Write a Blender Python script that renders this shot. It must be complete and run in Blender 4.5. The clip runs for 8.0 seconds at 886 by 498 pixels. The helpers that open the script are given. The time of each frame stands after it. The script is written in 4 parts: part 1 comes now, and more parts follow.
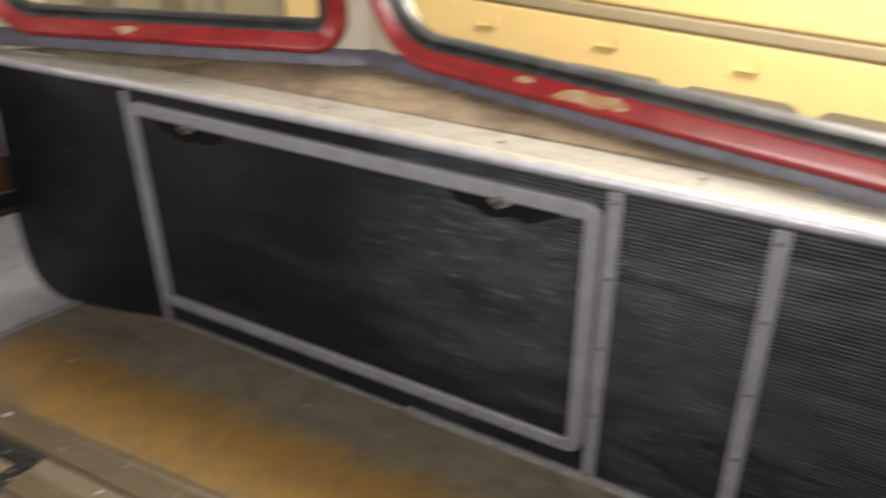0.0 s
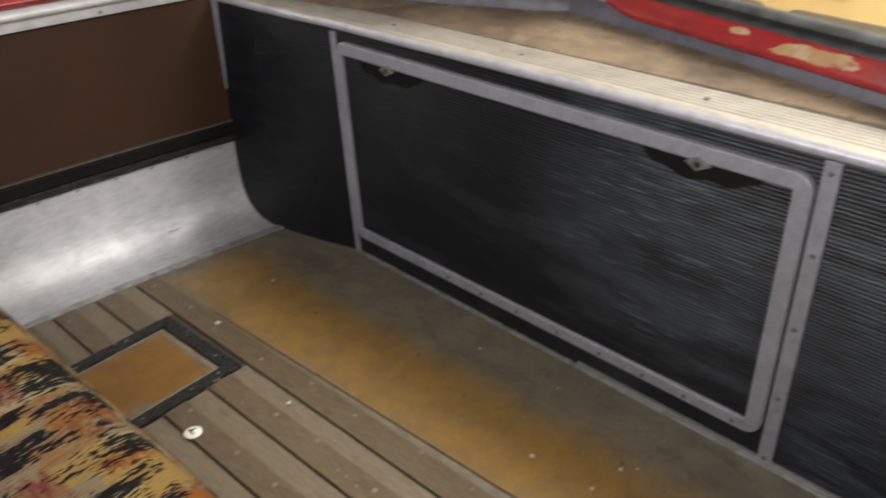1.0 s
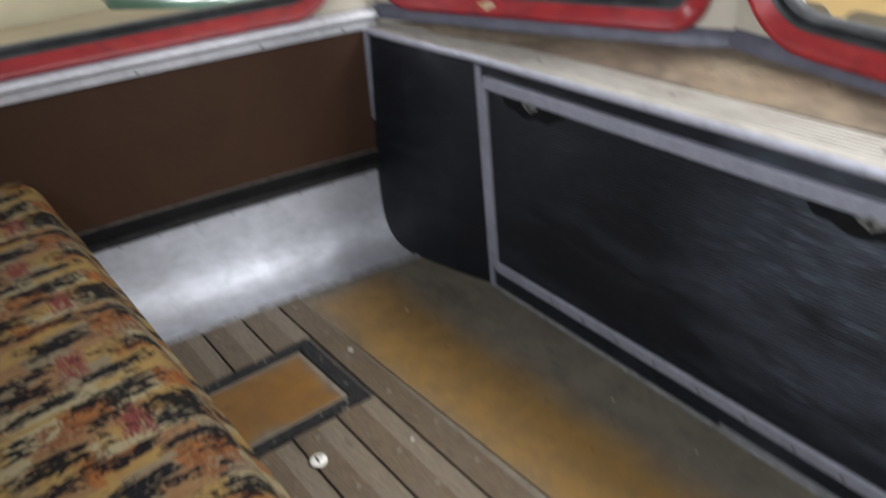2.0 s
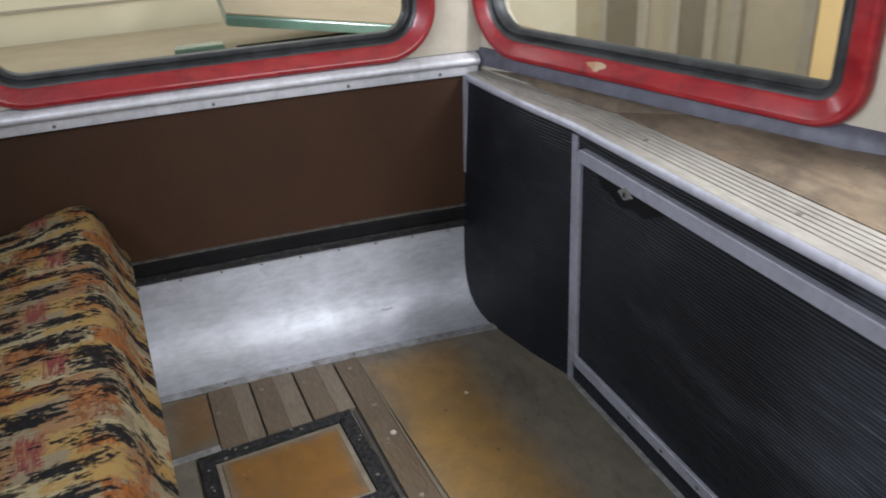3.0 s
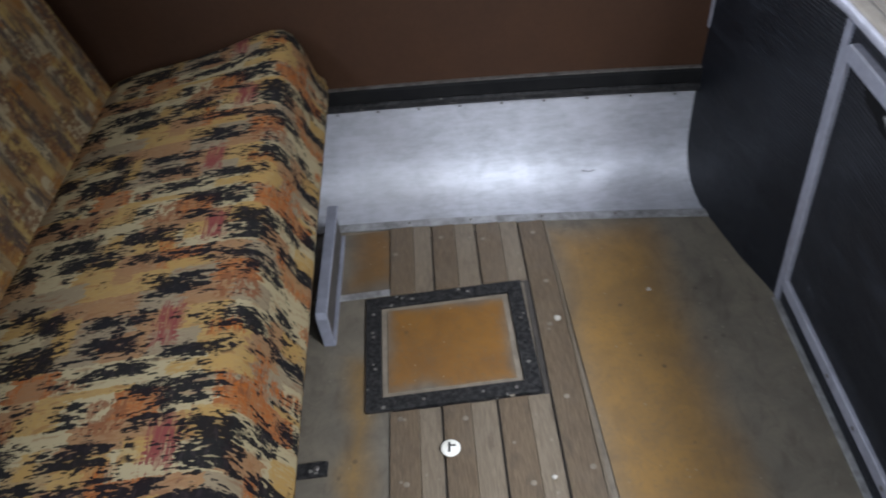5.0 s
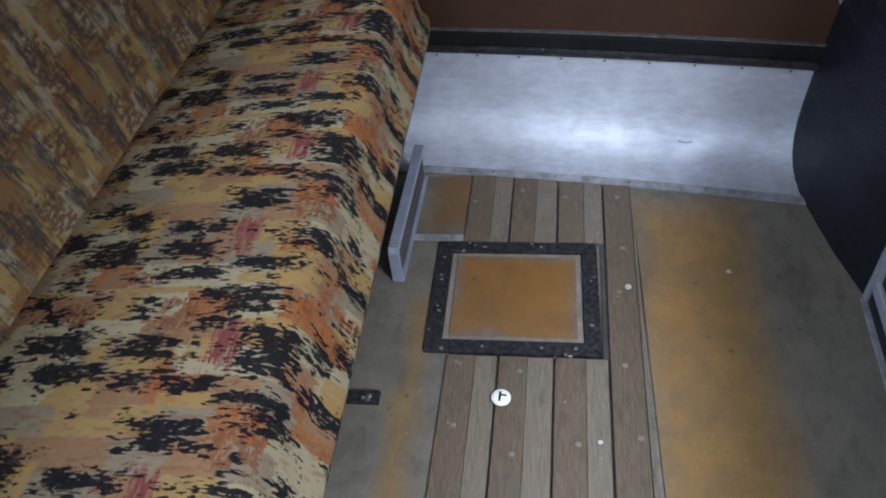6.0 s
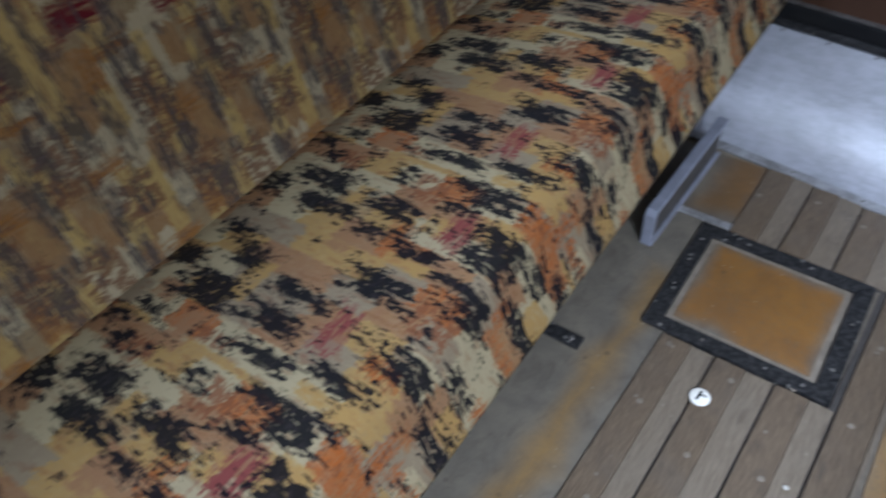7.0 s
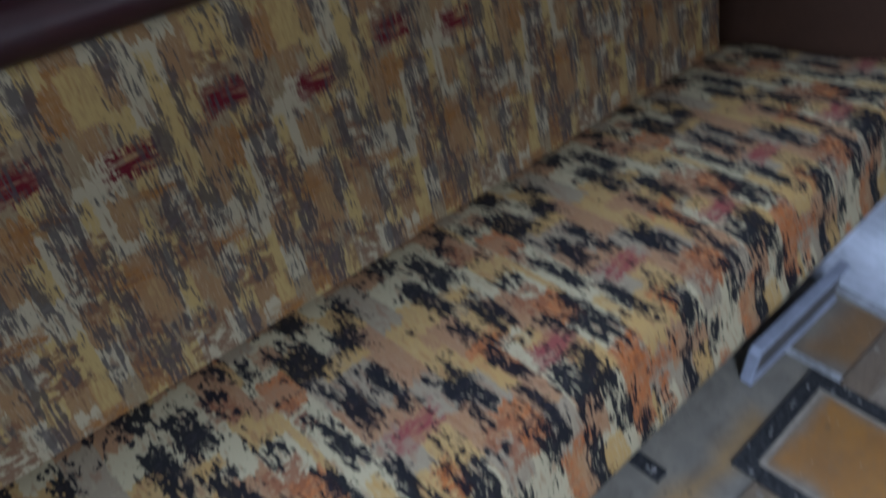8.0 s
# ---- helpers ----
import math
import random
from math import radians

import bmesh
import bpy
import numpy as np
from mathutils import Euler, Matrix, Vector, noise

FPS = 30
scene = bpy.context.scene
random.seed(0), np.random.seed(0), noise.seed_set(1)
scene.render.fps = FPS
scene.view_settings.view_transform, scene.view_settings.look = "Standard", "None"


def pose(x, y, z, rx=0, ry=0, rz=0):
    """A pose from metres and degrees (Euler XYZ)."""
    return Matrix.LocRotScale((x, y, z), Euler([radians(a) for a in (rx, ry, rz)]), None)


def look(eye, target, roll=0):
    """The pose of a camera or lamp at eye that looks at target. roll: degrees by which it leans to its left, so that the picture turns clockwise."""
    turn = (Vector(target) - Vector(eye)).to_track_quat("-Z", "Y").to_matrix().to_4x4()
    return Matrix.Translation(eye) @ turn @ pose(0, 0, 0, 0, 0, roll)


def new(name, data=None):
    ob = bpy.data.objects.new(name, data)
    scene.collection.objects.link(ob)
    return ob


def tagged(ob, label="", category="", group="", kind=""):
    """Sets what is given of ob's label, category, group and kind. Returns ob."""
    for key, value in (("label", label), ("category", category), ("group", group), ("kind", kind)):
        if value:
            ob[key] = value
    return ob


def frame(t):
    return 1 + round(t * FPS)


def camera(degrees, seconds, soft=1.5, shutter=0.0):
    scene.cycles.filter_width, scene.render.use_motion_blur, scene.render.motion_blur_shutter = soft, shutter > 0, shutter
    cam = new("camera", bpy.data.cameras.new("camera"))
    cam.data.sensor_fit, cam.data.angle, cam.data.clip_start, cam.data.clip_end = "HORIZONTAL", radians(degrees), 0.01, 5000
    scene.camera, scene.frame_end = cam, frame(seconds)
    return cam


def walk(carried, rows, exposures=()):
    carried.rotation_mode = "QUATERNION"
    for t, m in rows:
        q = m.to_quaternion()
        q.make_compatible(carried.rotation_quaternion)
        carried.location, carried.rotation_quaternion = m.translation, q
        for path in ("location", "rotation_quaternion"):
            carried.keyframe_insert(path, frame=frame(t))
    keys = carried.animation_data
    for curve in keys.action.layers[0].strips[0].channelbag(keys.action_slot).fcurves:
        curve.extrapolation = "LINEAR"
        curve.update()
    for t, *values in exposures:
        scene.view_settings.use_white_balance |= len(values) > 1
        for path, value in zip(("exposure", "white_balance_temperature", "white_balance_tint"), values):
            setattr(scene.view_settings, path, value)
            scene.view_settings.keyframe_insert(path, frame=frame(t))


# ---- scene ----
cam = camera(61.6, 8.0, soft=1.8, shutter=0.6)
EXPOSURES = [(0.0, -0.12, 7300, 10), (0.5, -0.2, 7300, 10), (1.2, -0.25, 6900, 10), (1.6, -0.26, 6350, 10), (2.2, -0.27, 6100, 10), (3.3, -0.06, 5900, 10), (3.5, 0.0, 5800, 10),
             (3.8, 0.04, 6050, 10), (4.2, 0.04, 6000, 10), (5.3, -0.02, 5450, 10), (5.5, -0.03, 5300, 10), (6.5, -0.04, 5150, 10), (7.0, -0.04, 5050, 10), (8.0, 0.0, 4650, 10)]
PATH = [
    (0, (-0.979, -1.626, 0.954), (0.553, -0.703, 0.059), -0.5),
    (0.2, (-0.977, -1.622, 0.954), (0.424, -0.536, 0.028), -2.2),
    (0.5, (-0.965, -1.624, 0.962), (0.367, -0.485, -0.001), -3.1),
    (0.8, (-0.969, -1.627, 0.96), (0.29, -0.429, -0.029), -2.8),
    (1, (-0.972, -1.619, 0.962), (0.203, -0.356, -0.051), -3.2),
    (1.2, (-0.966, -1.619, 0.96), (0.149, -0.318, -0.072), -4.6),
    (1.5, (-0.959, -1.608, 0.958), (0.089, -0.275, -0.103), -4.6),
    (1.8, (-0.946, -1.595, 0.978), (-0.006, -0.179, -0.077), -7.3),
    (2, (-0.927, -1.591, 0.981), (-0.029, -0.073, 0.038), -6.2),
    (2.2, (-0.914, -1.572, 0.986), (-0.047, 0.012, 0.125), -4.4),
    (3.3, (-0.638, -1.388, 1.025), (-0.19, 0.318, 0.081), -4.4),
    (3.5, (-0.629, -1.355, 1.052), (-0.287, 0.298, -0.019), -4.5),
    (3.8, (-0.625, -1.333, 1.063), (-0.398, 0.261, -0.123), -5.4),
    (4, (-0.621, -1.33, 1.076), (-0.436, 0.226, -0.167), -4.9),
    (4.2, (-0.606, -1.321, 1.091), (-0.467, 0.176, -0.229), -4.8),
    (5.3, (-0.505, -1.246, 1.075), (-0.79, 0.219, -0.256), -9.7),
    (5.5, (-0.501, -1.253, 1.077), (-0.859, 0.167, -0.285), -10.0),
    (5.8, (-0.505, -1.254, 1.071), (-0.878, 0.135, -0.318), -8.3),
    (6, (-0.512, -1.26, 1.071), (-0.878, 0.121, -0.329), -6.7),
    (6.2, (-0.513, -1.255, 1.063), (-0.929, 0.114, -0.335), -5.3),
    (6.5, (-0.487, -1.246, 1.061), (-1.116, 0.014, -0.359), -3.5),
    (6.8, (-0.487, -1.241, 1.053), (-1.328, -0.155, -0.4), -3.9),
    (7, (-0.492, -1.262, 1.062), (-1.428, -0.269, -0.401), -5.3),
    (7.2, (-0.487, -1.263, 1.079), (-1.473, -0.365, -0.412), -7.1),
    (7.5, (-0.492, -1.263, 1.08), (-1.552, -0.412, -0.387), -7.7),
    (7.8, (-0.492, -1.255, 1.083), (-1.642, -0.372, -0.294), -5.8),
    (8, (-0.503, -1.254, 1.09), (-1.719, -0.33, -0.201), -3.2),
]
walk(cam, [(t, look(eye, target, roll)) for t, eye, target, roll in PATH], EXPOSURES)


# ---------------------------------------------------------------- light
world = bpy.data.worlds.new("hall_light")
scene.world = world
world.use_nodes = True
wbg = world.node_tree.nodes["Background"]
wbg.inputs[0].default_value = (1.0, 0.97, 0.92, 1)
wbg.inputs[1].default_value = 1.45


def area_lamp(name, eye, target, sx, sy, power, colour):
    la = bpy.data.lights.new(name, "AREA")
    la.shape, la.size, la.size_y, la.energy, la.color = "RECTANGLE", sx, sy, power, colour
    ob = new(name, la)
    ob.matrix_world = look(eye, target)
    return ob


# unseen fill lights added out in the hall; the third brightens the ledge edge
area_lamp("hall_fill_light", (1.3, -2.2, 3.0), (0.2, -1.0, 0.6), 1.2, 2.5, 90, (1.0, 0.96, 0.9))
area_lamp("hall_fill_light", (-0.7, 2.2, 2.8), (-0.6, 0.2, 0.6), 2.4, 1.0, 24, (0.95, 0.97, 1.0))
area_lamp("hall_fill_light", (0.85, -1.95, 1.95), (-0.15, -1.30, 0.3), 0.4, 0.7, 138, (1.0, 0.98, 0.95))
# added fill light in front of the closed rear wall, which has no window
area_lamp("rear_fill_light", (-0.22, -2.5, 1.2), (-0.35, 0.0, 0.35), 1.3, 1.2, 27, (1.0, 0.99, 0.98))
# stands in for light through the unseen far windows behind the camera
area_lamp("far_window_light", (-1.66, -1.15, 1.25), (0.0, -1.25, 0.3), 1.5, 0.6, 42, (0.93, 0.96, 1.0))

# ---------------------------------------------------------------- materials


class Nodes:
    """A material and short ways to add nodes to it."""

    def __init__(self, name):
        self.m = bpy.data.materials.new(name)
        self.m.use_nodes = True
        self.t = self.m.node_tree
        self.b = self.t.nodes["Principled BSDF"]

    def put(self, kind, **inputs):
        n = self.t.nodes.new(kind)
        for k, v in inputs.items():
            self.link(n, k, v)
        return n

    def link(self, n, k, v):
        sock = n.inputs[int(k[1:])] if k[0] == "i" and k[1:].isdigit() else n.inputs[k.replace("_", " ")]
        if isinstance(v, bpy.types.NodeSocket):
            self.t.links.new(v, sock)
        else:
            sock.default_value = v

    def math(self, op, a, b=0.0, c=0.0):
        n = self.t.nodes.new("ShaderNodeMath")
        n.operation = op
        for k, v in (("i0", a), ("i1", b), ("i2", c)):
            self.link(n, k, v)
        return n.outputs[0]

    def mix(self, f, a, b, mode="MIX"):
        n = self.t.nodes.new("ShaderNodeMix")
        n.data_type, n.blend_type = "RGBA", mode
        for k, v in (("i0", f), ("i6", a), ("i7", b)):
            if isinstance(v, tuple):
                v = (*v, 1) if len(v) == 3 else v
            self.link(n, k, v)
        return n.outputs[2]

    def noise(self, co, scale, detail=4.0, rough=0.6, warp=0.0):
        n = self.put("ShaderNodeTexNoise", Vector=co, Scale=scale, Detail=detail, Roughness=rough, Distortion=warp)
        return n.outputs[0]

    def ramp(self, v, lo, hi, a=0.0, b=1.0):
        n = self.put("ShaderNodeMapRange", i0=v, i1=lo, i2=hi, i3=a, i4=b)
        n.interpolation_type = "SMOOTHSTEP"
        return n.outputs[0]

    def place(self):
        return self.put("ShaderNodeTexCoord").outputs["Object"]

    def scaled(self, co, sx, sy, sz):
        n = self.put("ShaderNodeVectorMath", i0=co, i1=(sx, sy, sz))
        n.operation = "MULTIPLY"
        return n.outputs[0]

    def bump(self, h, strength, dist):
        self.link(self.b, "Normal", self.put("ShaderNodeBump", Height=h, Strength=strength, Distance=dist).outputs[0])

    def set(self, **inputs):
        for k, v in inputs.items():
            self.link(self.b, k, v)
        return self.m


def worn(name, base, other, rough, metal=0.0, scale=30.0, stain=6.0, bump=0.15, dist=0.0008, stretch=(1, 1, 1), spread=0.15, spec=0.5):
    """A plain surface with grain and stains at two scales."""
    n = Nodes(name)
    co = n.scaled(n.place(), *stretch)
    fine, broad = n.noise(co, scale, 6), n.noise(n.place(), stain, 5, 0.65, 0.4)
    f = n.math("ADD", n.math("MULTIPLY", n.ramp(fine, 0.3, 0.7), 0.45), n.math("MULTIPLY", n.ramp(broad, 0.35, 0.7), 0.55))
    n.set(Base_Color=n.mix(f, base, other), Metallic=metal, Roughness=n.ramp(broad, 0.3, 0.7, rough - spread / 2, rough + spread / 2), Specular_IOR_Level=spec)
    n.bump(fine, bump, dist)
    return n.m


ALU = worn("dull_aluminium", (0.45, 0.45, 0.465), (0.28, 0.28, 0.29), 0.45, 0.7, 60, 9)
FRAME_ALU = worn("grey_worn_aluminium", (0.33, 0.335, 0.395), (0.22, 0.222, 0.258), 0.5, 0.4, 70, 10)
SILL = worn("pale_sill_aluminium", (0.62, 0.62, 0.66), (0.40, 0.40, 0.42), 0.42, 0.25, 60, 9)
LIP = worn("rounded_grey_aluminium_lip", (0.46, 0.46, 0.53), (0.30, 0.30, 0.34), 0.4, 0.3, 60, 9)
NOSING = worn("warm_fluted_aluminium", (0.41, 0.39, 0.35), (0.24, 0.222, 0.195), 0.42, 0.45, 50, 7, 0.2, 0.0006, (3, 0.4, 1))
ALU_DIRTY = worn("stained_aluminium", (0.42, 0.42, 0.43), (0.16, 0.155, 0.15), 0.55, 0.6, 60, 12)
COVE = worn("brushed_sheet_metal", (0.54, 0.55, 0.60), (0.37, 0.375, 0.40), 0.60, 0.64, 40, 9, 0.16, 0.0007, (0.6, 2, 2), 0.10)
BROWN = worn("brown_laminate", (0.040, 0.0195, 0.0105), (0.029, 0.0140, 0.0078), 0.6, 0, 90, 4, 0.05, spec=0.16)


def black_vinyl():
    n = Nodes("black_ribbed_vinyl")
    co = n.place()
    smear = n.noise(n.scaled(co, 1, 0.7, 3.0), 5.0, 6, 0.62, 0.5)
    fine = n.noise(n.scaled(co, 4, 1, 16), 22.0, 5, 0.7)
    dust = n.math("MULTIPLY", n.ramp(smear, 0.46, 0.75), n.ramp(fine, 0.3, 0.7, 0.35, 1.0))
    # rib scuffs together with highlights on the ribs, both put into the colour
    scuff_sheen = n.math("MULTIPLY", n.ramp(n.noise(n.scaled(co, 1, 1.3, 34), 9.0, 4, 0.6), 0.55, 0.68), n.ramp(n.noise(n.scaled(co, 1, 0.8, 1.2), 4.0, 4, 0.6), 0.46, 0.62))
    along_y = n.put("ShaderNodeSeparateXYZ", Vector=co).outputs[1]
    up = n.put("ShaderNodeSeparateXYZ", Vector=co).outputs[2]
    far = n.math("ADD", n.math("POWER", n.math("DIVIDE", n.math("ADD", along_y, 1.22), 0.32), 2.0), n.math("POWER", n.math("DIVIDE", n.math("SUBTRACT", up, 0.36), 0.20), 2.0))
    # where window sheen is painted: door's rear half and the wall behind it
    sheen_area = n.math("MAXIMUM", n.ramp(far, 2.2, 0.2, 0.0, 0.75), n.ramp(along_y, -1.28, -1.42, 0.0, 0.65))
    scuff_sheen = n.math("MULTIPLY", n.math("MULTIPLY_ADD", scuff_sheen, 0.5, n.ramp(n.noise(n.scaled(co, 1, 1.3, 34), 9.0, 4, 0.6), 0.5, 0.68, 0.0, 0.3)), n.math("MULTIPLY_ADD", sheen_area, 0.9, 0.1))
    scuff_sheen = n.math("ADD", scuff_sheen, n.math("MULTIPLY", n.math("MULTIPLY", sheen_area, n.ramp(smear, 0.28, 0.6)), 0.22))
    n.bump(fine, 0.15, 0.0006)
    # stronger towards the rear end
    dust = n.math("MULTIPLY", dust, n.ramp(along_y, -0.25, -1.35, 0.5, 1.3))
    col = n.mix(dust, (0.0056, 0.0064, 0.0086), (0.024, 0.027, 0.034))
    return n.set(Base_Color=n.mix(scuff_sheen, col, (0.120, 0.140, 0.178)), Roughness=n.ramp(fine, 0.35, 0.65, 0.30, 0.5), Specular_IOR_Level=0.24)


BLACK = black_vinyl()
DARK = worn("black_rubber", (0.004, 0.004, 0.0045), (0.01, 0.01, 0.01), 0.85, 0, 40, 10, spec=0.1)


def chipped_black():
    n = Nodes("chipped_black_paint")
    co = n.place()
    cells = n.put("ShaderNodeTexVoronoi", Vector=co, Scale=95.0)
    pick = n.put("ShaderNodeSeparateColor", Color=cells.outputs["Color"])
    size = n.math("MULTIPLY", n.noise(co, 160.0, 3), 0.7)
    chip = n.math("MULTIPLY", n.ramp(n.math("SUBTRACT", cells.outputs["Distance"], size), 0.02, -0.04), n.ramp(pick.outputs[0], 0.91, 0.94))
    grain = n.noise(co, 110.0, 5)
    col = n.mix(n.ramp(grain, 0.35, 0.7), (0.004, 0.004, 0.0045), (0.028, 0.027, 0.027))
    n.bump(grain, 0.4, 0.0008)
    return n.set(Base_Color=n.mix(n.math("MULTIPLY", chip, 0.55), col, (0.20, 0.19, 0.17)), Roughness=0.55, Specular_IOR_Level=0.25)


DARK_METAL = chipped_black()
CREAM = worn("cream_paint", (0.41, 0.37, 0.30), (0.33, 0.295, 0.235), 0.5, 0, 30, 4)
LAVENDER = worn("grey_blue_paint", (0.088, 0.088, 0.120), (0.042, 0.041, 0.055), 0.5, 0, 40, 9)
GREY_PAINT = worn("light_grey_metal", (0.27, 0.28, 0.34), (0.18, 0.185, 0.22), 0.45, 0.3, 40, 9)
SCREW = worn("steel_screw", (0.2, 0.19, 0.18), (0.08, 0.07, 0.06), 0.5, 0.7, 90, 30)
CHROME = worn("worn_chrome", (0.30, 0.30, 0.285), (0.10, 0.097, 0.09), 0.35, 0.6, 160, 60)
VINYL = worn("dark_red_vinyl", (0.026, 0.007, 0.009), (0.017, 0.005, 0.007), 0.42, 0, 40, 6)
RUBBER = worn("grey_window_rubber", (0.008, 0.009, 0.010), (0.038, 0.040, 0.042), 0.45, 0, 40, 10)
WHITE = worn("white_plastic", (0.75, 0.74, 0.7), (0.6, 0.58, 0.52), 0.4, 0, 80, 40)
SCRAP = worn("dull_paper", (0.42, 0.40, 0.35), (0.30, 0.28, 0.24), 0.7, 0, 80, 40)
YELLOW = worn("yellow_cream_paint", (0.72, 0.52, 0.24), (0.66, 0.47, 0.22), 0.5, 0, 12, 2)
PALE = worn("pale_cream_paint", (0.75, 0.70, 0.52), (0.68, 0.63, 0.48), 0.5, 0, 10, 1.5)
HOOK = worn("dull_yellow_paint", (0.60, 0.44, 0.20), (0.54, 0.39, 0.18), 0.5, 0, 30, 8)
TAN = worn("tan_board", (0.32, 0.26, 0.17), (0.26, 0.21, 0.14), 0.6, 0, 20, 3)
BOARD = worn("beige_board", (0.46, 0.40, 0.29), (0.40, 0.35, 0.25), 0.6, 0, 20, 3)
DULL = worn("dull_dark_board", (0.06, 0.052, 0.045), (0.03, 0.027, 0.024), 0.6, 0, 40, 12)
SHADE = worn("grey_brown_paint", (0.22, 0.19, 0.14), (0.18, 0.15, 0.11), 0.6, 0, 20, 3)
GREEN = worn("green_glass_edge", (0.12, 0.2, 0.16), (0.08, 0.14, 0.11), 0.2, 0, 20, 8)


def red_paint():
    n = Nodes("chipped_red_paint")
    co = n.place()
    chip = n.ramp(n.noise(n.scaled(co, 1, 0.7, 1), 7.0, 5, 0.55, 0.4), 0.67, 0.68)
    chip = n.math("MULTIPLY", chip, n.ramp(n.put("ShaderNodeSeparateXYZ", Vector=co).outputs[1], 0.10, 0.06))
    pale = n.noise(co, 22.0, 4)
    sep = n.put("ShaderNodeSeparateXYZ", Vector=co)
    ragged = n.math("MULTIPLY", n.math("SUBTRACT", n.noise(n.scaled(co, 1, 1, 2.5), 30.0, 5, 0.65), 0.5), 4.6)
    for cy, cz, hy, hz in ((-1.225, 0.634, 0.070, 0.010), (-1.10, 0.646, 0.016, 0.005), (-0.20, 0.667, 0.022, 0.008), (-1.02, 0.618, 0.012, 0.006)):
        r = n.math("ADD", n.math("POWER", n.math("DIVIDE", n.math("SUBTRACT", sep.outputs[1], cy), hy), 2.0), n.math("POWER", n.math("DIVIDE", n.math("SUBTRACT", sep.outputs[2], cz), hz), 2.0))
        chip = n.math("MAXIMUM", chip, n.ramp(n.math("ADD", r, ragged), 1.0, 0.92))
    red = n.mix(n.ramp(n.noise(co, 14.0, 4), 0.35, 0.7), (0.245, 0.008, 0.013), (0.165, 0.005, 0.010))
    red = n.mix(n.math("MULTIPLY", n.ramp(n.noise(n.scaled(co, 1, 1, 3), 9.0, 6, 0.7, 0.6), 0.42, 0.66), 0.4), red, (0.34, 0.040, 0.034))
    red = n.mix(n.math("MULTIPLY", n.ramp(n.noise(co, 60.0, 5, 0.7), 0.56, 0.7), 0.5), red, (0.06, 0.006, 0.009))
    under = n.mix(n.ramp(pale, 0.42, 0.58), (0.30, 0.17, 0.075), (0.36, 0.26, 0.17))
    n.bump(n.math("SUBTRACT", 1.0, chip), 0.4, 0.001)
    return n.set(Base_Color=n.mix(chip, red, under), Roughness=n.ramp(chip, 0, 1, 0.28, 0.6), Coat_Weight=0.3)


RED = red_paint()


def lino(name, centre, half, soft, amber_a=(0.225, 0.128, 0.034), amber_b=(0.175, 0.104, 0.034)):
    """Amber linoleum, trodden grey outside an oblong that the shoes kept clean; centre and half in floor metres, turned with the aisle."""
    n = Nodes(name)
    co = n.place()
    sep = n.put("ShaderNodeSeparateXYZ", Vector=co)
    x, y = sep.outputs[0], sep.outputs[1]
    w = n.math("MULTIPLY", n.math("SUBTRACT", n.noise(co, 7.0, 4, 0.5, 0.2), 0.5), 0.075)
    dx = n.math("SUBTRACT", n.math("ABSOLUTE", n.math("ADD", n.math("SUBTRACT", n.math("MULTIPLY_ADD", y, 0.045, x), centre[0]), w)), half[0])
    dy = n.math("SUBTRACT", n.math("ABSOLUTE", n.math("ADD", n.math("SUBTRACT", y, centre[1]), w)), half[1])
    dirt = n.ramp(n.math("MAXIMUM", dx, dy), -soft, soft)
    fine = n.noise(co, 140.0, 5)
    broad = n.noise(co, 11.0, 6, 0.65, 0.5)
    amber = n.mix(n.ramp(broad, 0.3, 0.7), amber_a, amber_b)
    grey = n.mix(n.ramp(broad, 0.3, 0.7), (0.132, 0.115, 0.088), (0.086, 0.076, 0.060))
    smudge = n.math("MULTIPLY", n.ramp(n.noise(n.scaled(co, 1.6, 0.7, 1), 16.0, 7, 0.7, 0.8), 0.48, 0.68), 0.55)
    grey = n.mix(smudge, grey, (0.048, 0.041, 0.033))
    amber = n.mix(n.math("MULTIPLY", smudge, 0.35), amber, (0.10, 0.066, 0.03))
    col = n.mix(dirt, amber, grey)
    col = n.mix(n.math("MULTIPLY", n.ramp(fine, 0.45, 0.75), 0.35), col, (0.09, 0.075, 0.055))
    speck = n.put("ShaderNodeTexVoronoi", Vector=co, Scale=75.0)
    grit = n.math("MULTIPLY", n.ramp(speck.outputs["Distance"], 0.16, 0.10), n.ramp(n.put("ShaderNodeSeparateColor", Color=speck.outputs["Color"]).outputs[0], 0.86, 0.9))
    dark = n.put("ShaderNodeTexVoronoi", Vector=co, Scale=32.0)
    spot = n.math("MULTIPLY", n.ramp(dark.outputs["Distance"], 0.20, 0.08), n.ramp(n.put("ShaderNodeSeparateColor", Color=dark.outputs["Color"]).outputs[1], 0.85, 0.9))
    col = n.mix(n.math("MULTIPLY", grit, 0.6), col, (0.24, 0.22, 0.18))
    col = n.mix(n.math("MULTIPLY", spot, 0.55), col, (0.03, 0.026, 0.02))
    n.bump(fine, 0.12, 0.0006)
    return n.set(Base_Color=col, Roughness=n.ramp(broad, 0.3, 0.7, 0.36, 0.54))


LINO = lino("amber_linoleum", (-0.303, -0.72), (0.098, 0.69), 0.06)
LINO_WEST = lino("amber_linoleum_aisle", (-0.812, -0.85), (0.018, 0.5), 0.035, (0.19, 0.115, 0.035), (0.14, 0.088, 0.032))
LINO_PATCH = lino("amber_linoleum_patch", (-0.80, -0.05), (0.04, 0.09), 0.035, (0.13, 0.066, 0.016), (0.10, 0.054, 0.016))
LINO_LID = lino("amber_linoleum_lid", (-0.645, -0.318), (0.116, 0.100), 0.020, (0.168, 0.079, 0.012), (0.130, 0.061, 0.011))


